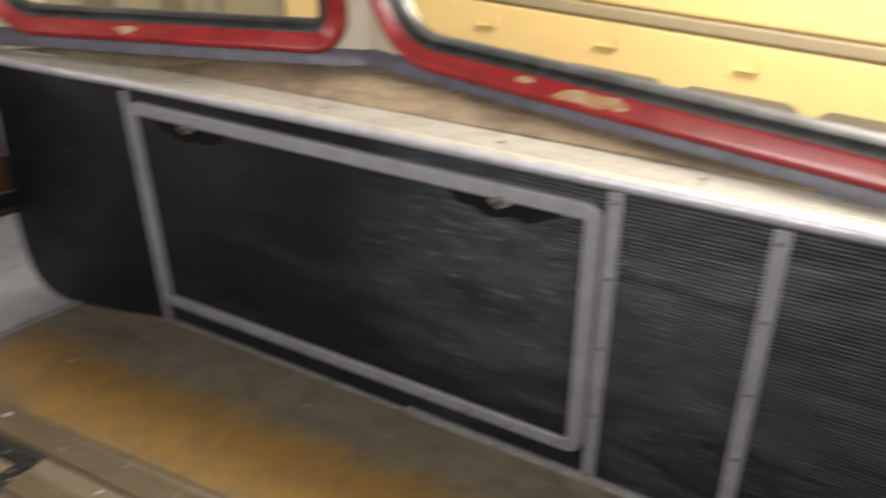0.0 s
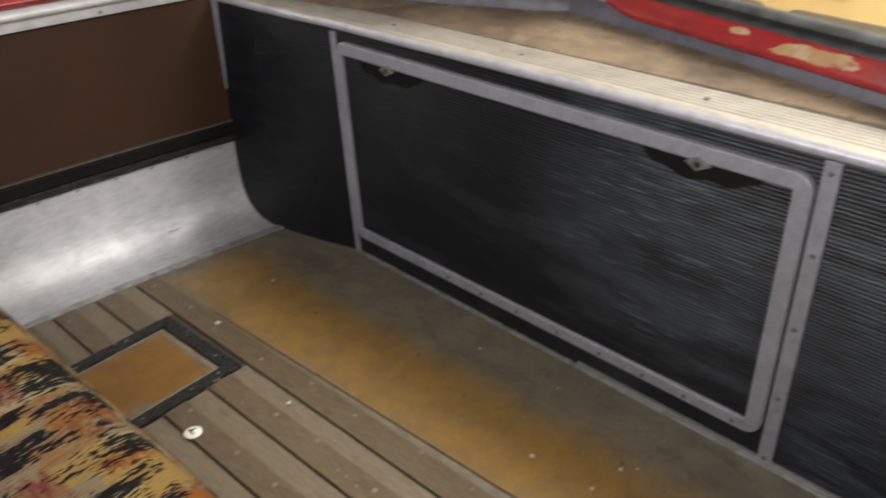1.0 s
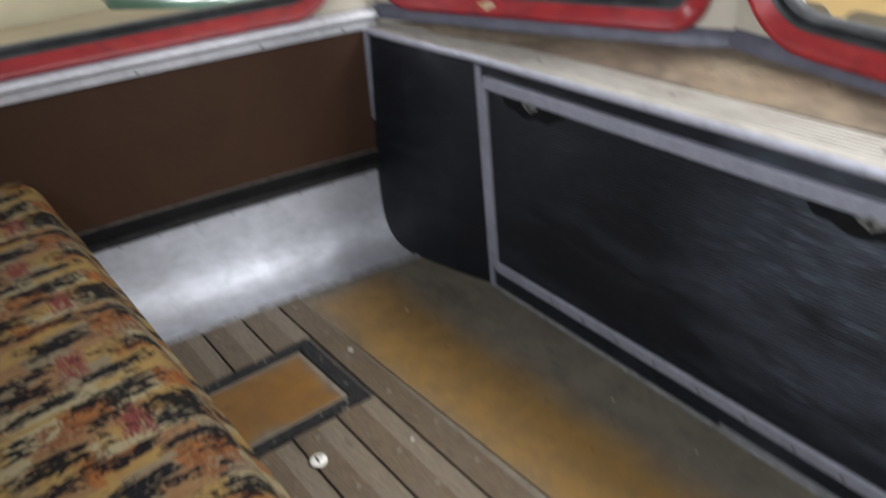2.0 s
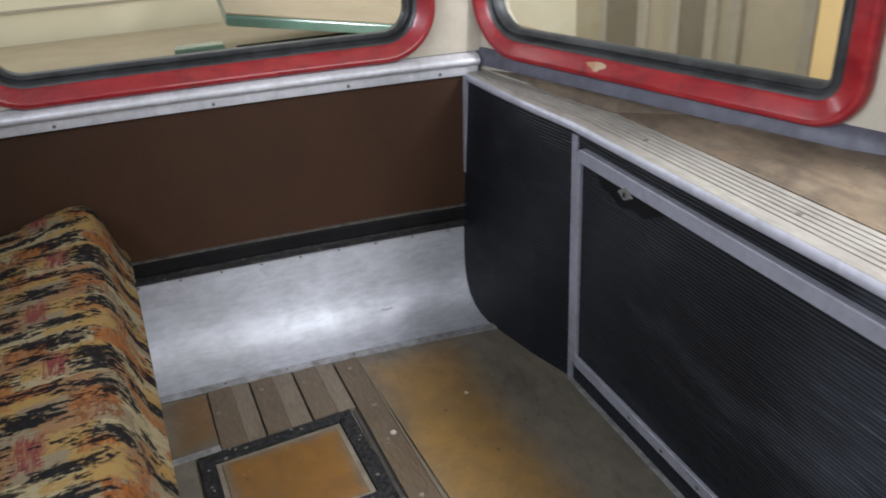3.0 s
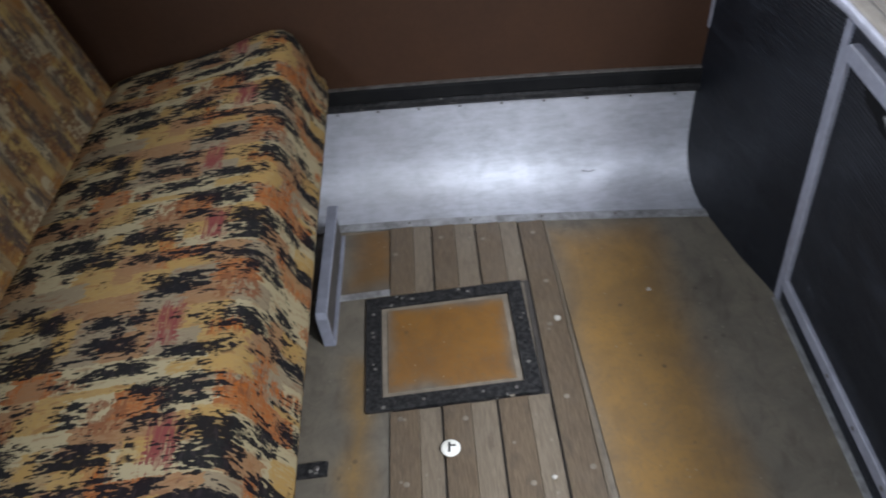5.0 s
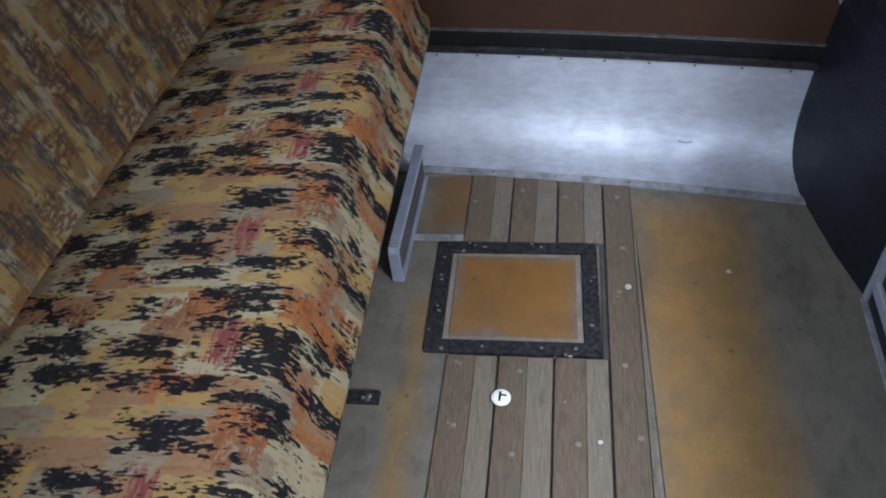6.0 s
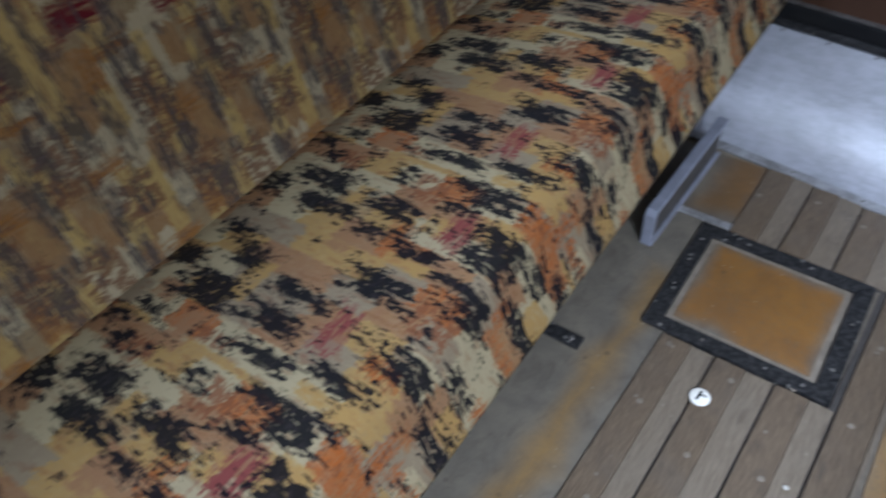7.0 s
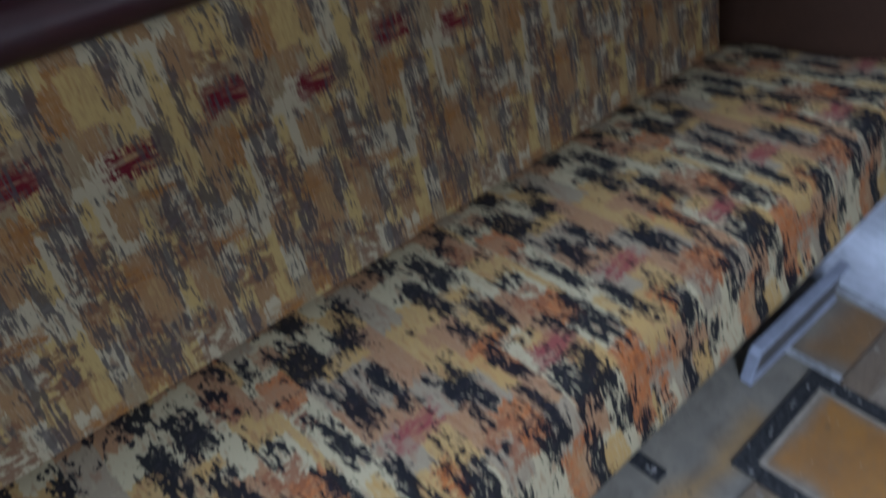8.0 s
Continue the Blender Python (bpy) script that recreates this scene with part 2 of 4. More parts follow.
def floor_wood(name, deep, worn_tone, dirt):
    n = Nodes(name)
    co = n.place()
    t = n.put("ShaderNodeVectorRotate", Vector=co, Angle=radians(-4.2))
    t.rotation_type = "Z_AXIS"
    grain = n.noise(n.scaled(t.outputs[0], 26, 2.2, 10), 14.0, 6, 0.7, 0.3)
    broad = n.noise(co, 9.0, 5)
    col = n.mix(n.ramp(grain, 0.3, 0.72), deep, worn_tone)
    col = n.mix(n.math("MULTIPLY", n.ramp(broad, 0.45, 0.75), 0.5), col, dirt)
    stain = n.ramp(n.noise(n.scaled(t.outputs[0], 1.0, 0.35, 1.0), 30.0, 5, 0.65), 0.55, 0.68)
    col = n.mix(n.math("MULTIPLY", stain, 0.45), col, (0.045, 0.034, 0.024))
    cells = n.put("ShaderNodeTexVoronoi", Vector=co, Scale=48.0)
    dot = n.math("MULTIPLY", n.ramp(cells.outputs["Distance"], 0.17, 0.10), n.ramp(n.put("ShaderNodeSeparateColor", Color=cells.outputs["Color"]).outputs[0], 0.86, 0.89))
    col = n.mix(n.math("MULTIPLY", dot, 0.55), col, (0.20, 0.18, 0.15))
    n.bump(grain, 0.5, 0.002)
    return n.set(Base_Color=col, Roughness=0.50)


WOOD = floor_wood("worn_grey_wood", (0.058, 0.040, 0.024), (0.126, 0.092, 0.056), (0.100, 0.080, 0.058))
PALE_WOOD = floor_wood("pale_worn_wood", (0.098, 0.076, 0.051), (0.160, 0.129, 0.092), (0.128, 0.107, 0.080))
GROOVE = worn("grey_worn_floor", (0.185, 0.157, 0.120), (0.105, 0.088, 0.066), 0.55, 0, 60, 12)
LEDGE = worn("scuffed_brown_ledge", (0.165, 0.128, 0.088), (0.050, 0.039, 0.030), 0.33, 0, 35, 7, stretch=(2, 0.6, 1))

# one repeat of the cloth: across, along, half across, half along
REPEAT = 0.370
BLACK_MARKS = [
    (-0.336, -0.513, 0.039, 0.009), (-0.294, -0.328, 0.036, 0.010), (-0.291, -0.389, 0.032, 0.020), (-0.334, -0.205, 0.040, 0.020), (-0.246, -0.463, 0.036, 0.036), (-0.234, -0.276, 0.034, 0.018),
    (-0.515, -0.306, 0.042, 0.024), (-0.405, -0.259, 0.044, 0.010), (-0.406, -0.304, 0.038, 0.014), (-0.383, -0.347, 0.040, 0.009), (-0.405, -0.462, 0.041, 0.016), (-0.405, -0.510, 0.016, 0.011),
    (-0.525, -0.456, 0.042, 0.016), (-0.482, -0.498, 0.046, 0.013), (-0.425, -0.404, 0.014, 0.014), (-0.342, -0.381, 0.022, 0.008), (-0.331, -0.427, 0.021, 0.009), (-0.250, -0.527, 0.046, 0.007),
    (-0.214, -0.550, 0.028, 0.011), (-0.506, -0.242, 0.020, 0.018), (-0.550, -0.360, 0.014, 0.008), (-0.552, -0.411, 0.016, 0.012), (-0.585, -0.275, 0.024, 0.018), (-0.590, -0.490, 0.026, 0.020), (-0.585, -0.385, 0.018, 0.012), (-0.560, -0.215, 0.024, 0.012),
]
EDGE_MARKS = [
    (-0.120, -0.302, 0.060, 0.011), (-0.140, -0.490, 0.050, 0.013), (-0.120, -0.405, 0.026, 0.014), (-0.080, -0.362, 0.028, 0.010), (-0.080, -0.545, 0.028, 0.010), (-0.050, -0.440, 0.020, 0.012),
    (-0.175, -0.425, 0.016, 0.018), (-0.170, -0.235, 0.018, 0.014), (-0.070, -0.245, 0.024, 0.010),
]
ORANGE_MARKS = [
    (-0.259, -0.294, 0.023, 0.013), (-0.233, -0.388, 0.023, 0.019), (-0.196, -0.352, 0.014, 0.033), (-0.367, -0.488, 0.015, 0.011), (-0.140, -0.352, 0.036, 0.009), (-0.150, -0.532, 0.036, 0.010),
    (-0.110, -0.225, 0.020, 0.012), (-0.190, -0.505, 0.012, 0.016),
]
ROSE_MARKS = [(-0.334, -0.278, 0.016, 0.034), (-0.303, -0.458, 0.021, 0.032)]
GOLD_MARKS = [
    (-0.476, -0.272, 0.017, 0.032), (-0.328, -0.534, 0.032, 0.010), (-0.455, -0.463, 0.012, 0.017), (-0.332, -0.464, 0.017, 0.016), (-0.130, -0.462, 0.030, 0.022), (-0.130, -0.270, 0.034, 0.018),
    (-0.282, -0.354, 0.040, 0.010), (-0.260, -0.425, 0.020, 0.010),
]
RUST_MARKS = [(-0.252, -0.218, 0.031, 0.024), (-0.379, -0.412, 0.027, 0.024), (-0.524, -0.411, 0.032, 0.018), (-0.448, -0.357, 0.028, 0.010)]
PEACH_MARKS = [(-0.490, -0.366, 0.018, 0.028), (-0.420, -0.530, 0.016, 0.026), (-0.560, -0.330, 0.020, 0.016), (-0.600, -0.400, 0.020, 0.018)]


def cloth(name, palette, repeat, black, orange, rose, gold, rust, peach, fringe=0.026, patch=(0.062, 0.040), ink_top=0.97, fleck=0.595, grain=(34, 120), streak=0.30):
    """Printed moquette: oblong patches under ragged brush marks, repeated along the bench. The UV map holds metres across and along."""
    n = Nodes(name)
    sep = n.put("ShaderNodeSeparateXYZ", Vector=n.put("ShaderNodeTexCoord").outputs["UV"])
    p, q = sep.outputs[0], sep.outputs[1]
    loose = n.put("ShaderNodeCombineXYZ", X=p, Y=q, Z=0.0).outputs[0]
    brush = n.noise(n.scaled(loose, grain[0], grain[1], 1), 1.0, 2, 0.5)
    hair = n.noise(n.scaled(loose, grain[0] * 2.2, grain[1] * 2.1, 1), 1.0, 2, 0.5)
    tuft = n.noise(n.scaled(loose, 120, 60, 1), 1.0, 3, 0.6)
    blotch = n.noise(loose, 22.0, 4, 0.6)
    drip = n.noise(n.scaled(loose, 150, 22, 1), 1.0, 2, 0.5)
    rag = n.math("ADD", n.math("MULTIPLY", n.math("SUBTRACT", brush, 0.5), 5.0), n.math("MULTIPLY", n.math("SUBTRACT", hair, 0.5), 4.2))
    small = n.math("ADD", n.math("MULTIPLY", n.math("SUBTRACT", hair, 0.5), 3.0), n.math("MULTIPLY", n.math("SUBTRACT", tuft, 0.5), 2.0))

    drawn = n.math("ADD", small, n.math("MULTIPLY", n.math("SUBTRACT", drip, 0.5), 4.0))

    def marks(rows, fp, fq, edge, sharp):
        out = None
        for cp, cq, hp, hq in rows:
            a = n.math("MULTIPLY", n.math("SUBTRACT", n.math("ABSOLUTE", n.math("SUBTRACT", p, cp)), hp), 1 / fp)
            b = n.math("MULTIPLY", n.math("SUBTRACT", n.math("ABSOLUTE", n.math("WRAP", n.math("SUBTRACT", q, cq), -repeat / 2, repeat / 2)), hq), 1 / fq)
            d = n.math("MAXIMUM", a, b)
            out = d if out is None else n.math("MINIMUM", out, d)
        return n.ramp(n.math("ADD", out, edge), sharp, -sharp)

    # oblong patches of plain colour, each row shifted by its own amount
    qw = n.math("WRAP", n.math("MULTIPLY_ADD", n.math("SUBTRACT", tuft, 0.5), 0.010, q), 0.0, repeat)
    row = n.math("FLOOR", n.math("DIVIDE", qw, patch[1]))
    shift = n.put("ShaderNodeTexWhiteNoise", Vector=n.put("ShaderNodeCombineXYZ", X=row, Y=7.3, Z=0.0).outputs[0])
    pj = n.math("ADD", n.math("MULTIPLY_ADD", n.math("SUBTRACT", brush, 0.5), 0.05, p), n.math("MULTIPLY", shift.outputs["Value"], 0.2))
    cell = n.put("ShaderNodeTexWhiteNoise", Vector=n.put("ShaderNodeCombineXYZ", X=n.math("FLOOR", n.math("DIVIDE", pj, patch[0])), Y=row, Z=0.0).outputs[0])
    pick = cell.outputs["Value"]
    thin = n.ramp(n.math("ADD", hair, n.math("MULTIPLY", n.math("SUBTRACT", blotch, 0.5), 0.6)), 0.34, 0.56, 0.45, 1.0)
    col = n.mix(n.ramp(pick, 0.34, 0.35), palette["cream"], palette["tan"])
    col = n.mix(n.math("MULTIPLY", n.ramp(pick, 0.50, 0.51), n.ramp(thin, 0.45, 1.0, 0.75, 1.0)), col, palette["gold"])
    col = n.mix(n.math("MULTIPLY", n.ramp(pick, 0.71, 0.72), n.ramp(thin, 0.45, 1.0, 0.75, 1.0)), col, palette["peach"])
    col = n.mix(n.math("MULTIPLY", n.math("MULTIPLY", n.ramp(pick, 0.89, 0.90), n.ramp(drip, 0.36, 0.56, 0.35, 1.0)), thin), col, palette["orange"])
    col = n.mix(n.math("MULTIPLY", n.ramp(blotch, 0.45, 0.7), 0.15), col, palette["tan"])
    col = n.mix(n.math("MULTIPLY", n.ramp(hair, 0.55, 0.63), streak * 0.7), col, palette["cream"])
    col = n.mix(n.math("MULTIPLY", n.ramp(brush, 0.57, 0.65), streak + 0.1), col, palette["rust"])
    col = n.mix(n.math("MULTIPLY", marks(peach, 0.012, 0.005, small, 0.25), thin), col, palette["peach"])
    col = n.mix(n.math("MULTIPLY", marks(gold, 0.008, 0.004, small, 0.25), thin), col, palette["gold"])
    col = n.mix(n.math("MULTIPLY", n.math("MULTIPLY", marks(rust, 0.012, 0.006, small, 0.25), n.ramp(tuft, 0.42, 0.54)), 0.85), col, palette["rust"])
    col = n.mix(n.math("MULTIPLY", marks(orange, 0.010, 0.012, drawn, 0.25), n.math("MULTIPLY", thin, n.ramp(drip, 0.34, 0.5, 0.4, 1.0))), col, n.mix(n.ramp(tuft, 0.46, 0.60), palette["orange"], palette["rust"]))
    col = n.mix(n.math("MULTIPLY", marks(rose, 0.010, 0.016, drawn, 0.3), n.ramp(drip, 0.36, 0.54, 0.3, 1.0)), col, palette["rose"])
    holes = n.ramp(n.math("MULTIPLY_ADD", n.math("SUBTRACT", brush, 0.5), 0.6, hair), 0.585, 0.635)
    ink = n.math("MULTIPLY", marks(black, fringe, 0.0075, rag, 0.22), n.math("MULTIPLY_ADD", holes, -0.65, 1.0))
    patchy = n.math("MULTIPLY", n.ramp(n.noise(n.put("ShaderNodeCombineXYZ", X=p, Y=qw, Z=0.0).outputs[0], 17.0, 2), 0.52, 0.58), n.ramp(n.math("MULTIPLY_ADD", n.math("SUBTRACT", hair, 0.5), 0.9, brush), fleck - 0.03, fleck + 0.03))
    dark = n.mix(n.ramp(tuft, 0.50, 0.66), palette["ink"], palette["plum"])
    col = n.mix(n.math("MULTIPLY", n.math("MAXIMUM", ink, patchy), ink_top), col, dark)
    weave = n.noise(n.scaled(loose, 1, 1.4, 1), 900.0, 2)
    col = n.mix(n.math("MULTIPLY", n.ramp(weave, 0.4, 0.7), 0.22), col, n.mix(0.5, col, (0.02, 0.018, 0.016)))
    n.bump(n.math("ADD", weave, n.math("MULTIPLY", n.noise(loose, 40.0, 3), 1.5)), 0.35, 0.0012)
    return n.set(Base_Color=col, Roughness=0.95, Specular_IOR_Level=0.06)


SEAT_CLOTH = cloth("printed_seat_cloth", {
    "cream": (0.246, 0.208, 0.124), "tan": (0.168, 0.134, 0.086), "gold": (0.232, 0.150, 0.050), "peach": (0.180, 0.102, 0.050), "rust": (0.124, 0.050, 0.022),
    "orange": (0.205, 0.066, 0.015), "rose": (0.128, 0.036, 0.031), "ink": (0.004, 0.0045, 0.007), "plum": (0.012, 0.010, 0.013)},
    REPEAT, BLACK_MARKS + EDGE_MARKS, ORANGE_MARKS, ROSE_MARKS, GOLD_MARKS, RUST_MARKS, PEACH_MARKS, fleck=0.575)
# the darker cloth of the backrest: height over the crease, along, half sizes
BACK_RED = [(0.329, 0.135, 0.017, 0.032), (0.305, 0.007, 0.017, 0.032)]
BACK_CREAM = [(0.225, 0.187, 0.060, 0.008), (0.352, 0.061, 0.055, 0.008), (0.10, 0.118, 0.05, 0.012), (0.40, 0.14, 0.03, 0.026), (0.385, 0.235, 0.03, 0.02), (0.12, 0.004, 0.04, 0.010)]
BACK_DARK = [
    (0.24, 0.023, 0.035, 0.007), (0.25, 0.047, 0.03, 0.005), (0.25, 0.147, 0.035, 0.007), (0.15, 0.181, 0.035, 0.009), (0.12, 0.056, 0.035, 0.009), (0.20, 0.109, 0.03, 0.007), (0.42, 0.023, 0.03, 0.010),
    (0.310, 0.046, 0.022, 0.010), (0.325, 0.172, 0.022, 0.010), (0.250, 0.169, 0.045, 0.005), (0.350, 0.082, 0.045, 0.005), (0.17, 0.240, 0.025, 0.012),
    (0.13, 0.147, 0.025, 0.010), (0.05, 0.056, 0.025, 0.014), (0.23, 0.071, 0.020, 0.010), (0.40, 0.181, 0.02, 0.012), (0.06, 0.20, 0.03, 0.012),
]
BACK_ORANGE = [(0.17, 0.075, 0.010, 0.026), (0.18, 0.200, 0.010, 0.026), (0.282, 0.148, 0.008, 0.026), (0.262, 0.020, 0.008, 0.026), (0.03, 0.109, 0.02, 0.028)]
BACK_RUST = [(0.20, 0.167, 0.05, 0.028), (0.09, 0.186, 0.04, 0.028), (0.06, 0.004, 0.04, 0.028), (0.20, 0.033, 0.04, 0.028), (0.36, 0.128, 0.03, 0.02), (0.12, 0.090, 0.03, 0.028)]
BACK_PEACH = [(0.16, 0.22, 0.05, 0.02), (0.15, 0.02, 0.04, 0.016), (0.38, 0.10, 0.02, 0.02)]
BACK_CLOTH = cloth("printed_back_cloth", {
    "cream": (0.262, 0.220, 0.138), "tan": (0.168, 0.124, 0.066), "gold": (0.262, 0.186, 0.066), "peach": (0.172, 0.102, 0.044), "rust": (0.100, 0.052, 0.026),
    "orange": (0.172, 0.080, 0.020), "rose": (0.072, 0.007, 0.011), "ink": (0.042, 0.035, 0.033), "plum": (0.066, 0.054, 0.052)},
    0.247, BACK_DARK, BACK_ORANGE, BACK_RED, BACK_CREAM, BACK_RUST, BACK_PEACH, 0.040, (0.050, 0.026), 0.84, 0.555, (24, 165), 0.5)


def glass():
    n = Nodes("window_glass")
    n.link(n.t.nodes["Material Output"], "Surface", n.put("ShaderNodeMixShader", i0=n.math("MULTIPLY", n.put("ShaderNodeFresnel", IOR=1.3).outputs[0], 0.7),
           i1=n.put("ShaderNodeBsdfTransparent", Color=(0.95, 0.96, 0.94, 1)).outputs[0], i2=n.put("ShaderNodeBsdfGlossy", Roughness=0.03).outputs[0]).outputs[0])
    return n.m


GLASS = glass()

# ---------------------------------------------------------------- building helpers


def part(name, bm, material, parent=None, label=""):
    me = bpy.data.meshes.new(name)
    bmesh.ops.recalc_face_normals(bm, faces=bm.faces)
    bm.to_mesh(me)
    bm.free()
    me.materials.append(material)
    ob = new(name, me)
    if parent is not None:
        ob.parent = parent
        ob.matrix_parent_inverse = parent.matrix_world.inverted()
    return tagged(ob, label)


def thing(name, at, label, category, group="", kind=""):
    ob = new(name)
    ob.location = at
    ob.matrix_world = Matrix.Translation(at)
    ob.empty_display_size = 0.05
    return tagged(ob, label, category, group, kind)


def smooth(ob, angle=40):
    me = ob.data
    me.shade_smooth()
    me.set_sharp_from_angle(angle=radians(angle))
    return ob


def block(bm, corners, bevel=0.0):
    """A box from its eight corners: four below, four above, both the same way round."""
    v = [bm.verts.new(c) for c in corners]
    fs = [(3, 2, 1, 0), (4, 5, 6, 7), (0, 1, 5, 4), (1, 2, 6, 5), (2, 3, 7, 6), (3, 0, 4, 7)]
    faces = [bm.faces.new([v[i] for i in f]) for f in fs]
    if bevel:
        edges = list({e for f in faces for e in f.edges})
        bmesh.ops.bevel(bm, geom=edges, offset=bevel, segments=2, affect="EDGES", profile=0.6)
    return bm


def box(x0, x1, y0, y1, z0, z1, bevel=0.0, bm=None, at=None):
    at = at or (lambda x, y, z: Vector((x, y, z)))
    c = [at(x, y, z) for z in (z0, z1) for x, y in ((x0, y0), (x1, y0), (x1, y1), (x0, y1))]
    return block(bm or bmesh.new(), c, bevel)


def sweep(profile, stations, closed=False, ring=False, caps=True, uv=None):
    """Carries a profile of (a, b) along stations, each a function of (a, b). closed: the profile returns to its start; ring: so does the path."""
    bm = bmesh.new()
    rows = [[bm.verts.new(st(a, b)) for a, b in profile] for st in stations]
    lay = bm.loops.layers.uv.new("UVMap") if uv else None
    m, k = len(profile), len(stations)
    for i in range(k if ring else k - 1):
        for j in range(m if closed else m - 1):
            i2, j2 = (i + 1) % k, (j + 1) % m
            f = bm.faces.new((rows[i][j], rows[i2][j], rows[i2][j2], rows[i][j2]))
            if uv:
                for loop, (ii, jj) in zip(f.loops, ((i, j), (i2, j), (i2, j2), (i, j2))):
                    loop[lay].uv = (uv[0][jj], uv[1][ii])
    if caps and closed and not ring:
        for i, row in ((0, rows[0]), (k - 1, rows[-1])):
            f = bm.faces.new(row)
            if uv:
                for loop in f.loops:
                    j = row.index(loop.vert)
                    loop[lay].uv = (uv[0][j], uv[1][i] + profile[j][1] * (1 if i == 0 else -1))
    return bm


def tube(points, radius, n=10):
    bm = bmesh.new()
    pts = [Vector(p) for p in points]
    rows = []
    for i, p in enumerate(pts):
        d = (pts[min(i + 1, len(pts) - 1)] - pts[max(i - 1, 0)]).normalized()
        a = d.orthogonal().normalized()
        b = d.cross(a)
        rows.append([bm.verts.new(p + radius * (math.cos(2 * math.pi * k / n) * a + math.sin(2 * math.pi * k / n) * b)) for k in range(n)])
    for r, s in zip(rows, rows[1:]):
        for k in range(n):
            bm.faces.new((r[k], r[(k + 1) % n], s[(k + 1) % n], s[k]))
    bm.faces.new(rows[0][::-1])
    bm.faces.new(rows[-1])
    return bm


def disc(centre, normal, radius, height, n=12, dome=0.5):
    """A round screw or rivet head that stands on a surface."""
    bm = bmesh.new()
    c, d = Vector(centre), Vector(normal).normalized()
    a = d.orthogonal().normalized()
    b = d.cross(a)
    rows = []
    for r, h in ((1.0, -0.3), (1.0, 0.35), (0.8, 0.8), (0.35, 1.0)):
        rows.append([bm.verts.new(c + d * height * h + radius * r * (math.cos(2 * math.pi * k / n) * a + math.sin(2 * math.pi * k / n) * b)) for k in range(n)])
    for r, s in zip(rows, rows[1:]):
        for k in range(n):
            bm.faces.new((r[k], r[(k + 1) % n], s[(k + 1) % n], s[k]))
    bm.faces.new(rows[-1])
    return bm


def rounded(s0, s1, z0, z1, r, n=8, m=10, r2=None):
    """Points and outward normals round an oblong with rounded corners, and the corner of its own outline that each belongs to. r2: radius on the s1 side."""
    out = []
    ra, rb = r, r if r2 is None else r2
    corners = [(s1 - rb, z0 + rb, -90, rb), (s1 - rb, z1 - rb, 0, rb), (s0 + ra, z1 - ra, 90, ra), (s0 + ra, z0 + ra, 180, ra)]
    for i, (cs, cz, a0, rr) in enumerate(corners):
        for k in range(n + 1):
            a = radians(a0 + 90 * k / n)
            out.append((cs + rr * math.cos(a), cz + rr * math.sin(a), math.cos(a), math.sin(a), i, 0.0))
        cs2, cz2, a2, r3 = corners[(i + 1) % 4]
        s, z, nx, nz = out[-1][:4]
        e = (cs2 + r3 * math.cos(radians(a2)), cz2 + r3 * math.sin(radians(a2)))
        for k in range(1, m):
            out.append((s + (e[0] - s) * k / m, z + (e[1] - z) * k / m, nx, nz, i, k / m))
    return out


def pierced(rim, s0, s1, z0, z1, place, thick):
    """A wall with one rounded opening, its front at depth 0."""
    bm = bmesh.new()
    cs = [(s1, z0), (s1, z1), (s0, z1), (s0, z0)]
    layers = []
    for d in (0.0, thick):
        inner = [bm.verts.new(place(s, d, z)) for s, z, *_ in rim]
        cache, outer = {}, []
        for s, z, nx, nz, i, f in rim:
            a, b = cs[i], cs[(i + 1) % 4]
            key = (i, f)
            if key not in cache:
                cache[key] = bm.verts.new(place(a[0] + (b[0] - a[0]) * f, d, a[1] + (b[1] - a[1]) * f))
            outer.append(cache[key])
        layers.append((inner, outer))
        for k in range(len(rim)):
            k2 = (k + 1) % len(rim)
            vs = [inner[k], inner[k2], outer[k2], outer[k]]
            vs = [v for j, v in enumerate(vs) if v not in vs[:j]]
            bm.faces.new(vs)
    (i0, o0), (i1, o1) = layers
    for k in range(len(rim)):
        k2 = (k + 1) % len(rim)
        bm.faces.new((i0[k], i0[k2], i1[k2], i1[k]))
        if o0[k] is not o0[k2]:
            bm.faces.new((o0[k], o0[k2], o1[k2], o1[k]))
    return bm


def ring_part(rim, profile, place):
    """A moulding round a rim: profile of (outwards, depth)."""
    return sweep(profile, [(lambda a, b, s=s, z=z, nx=nx, nz=nz: place(s + nx * a, b, z + nz * a)) for s, z, nx, nz, *_ in rim], closed=True, ring=True)


# ---------------------------------------------------------------- plan
TURN = radians(4.2)
CT, ST = math.cos(TURN), math.sin(TURN)


def aisle(p, q, z):
    """The floor's own axes: p across the aisle, q along it."""
    return Vector((-0.632 + p * CT - q * ST, -0.318 + p * ST + q * CT, z))


def end_y(x):
    """The foot of the bowed end wall."""
    return 0.048 - 0.06 * (x + 0.95) ** 2


def end_at(s, d, z):
    return Vector((s, end_y(s) + 0.15 + d, z))


def spread(a, b, n):
    return [a + (b - a) * i / (n - 1) for i in range(n)]


REAR, WEST, ROOF = -2.6, -1.75, 1.95

# ---------------------------------------------------------------- floor
floor = part("floor", box(-1.9, 0.35, REAR, 0.3, -0.06, -0.004), GROOVE)
tagged(floor, "worn grey vehicle floor under linoleum and wooden strips", "floor", kind="structure")


def sheet(name, p0, p1, q0, q1, material, label, z0=-0.003, z1=0.0):
    return part(name, box(p0, p1, q0, q1, z0, z1, 0.0008, at=aisle), material, floor, label)


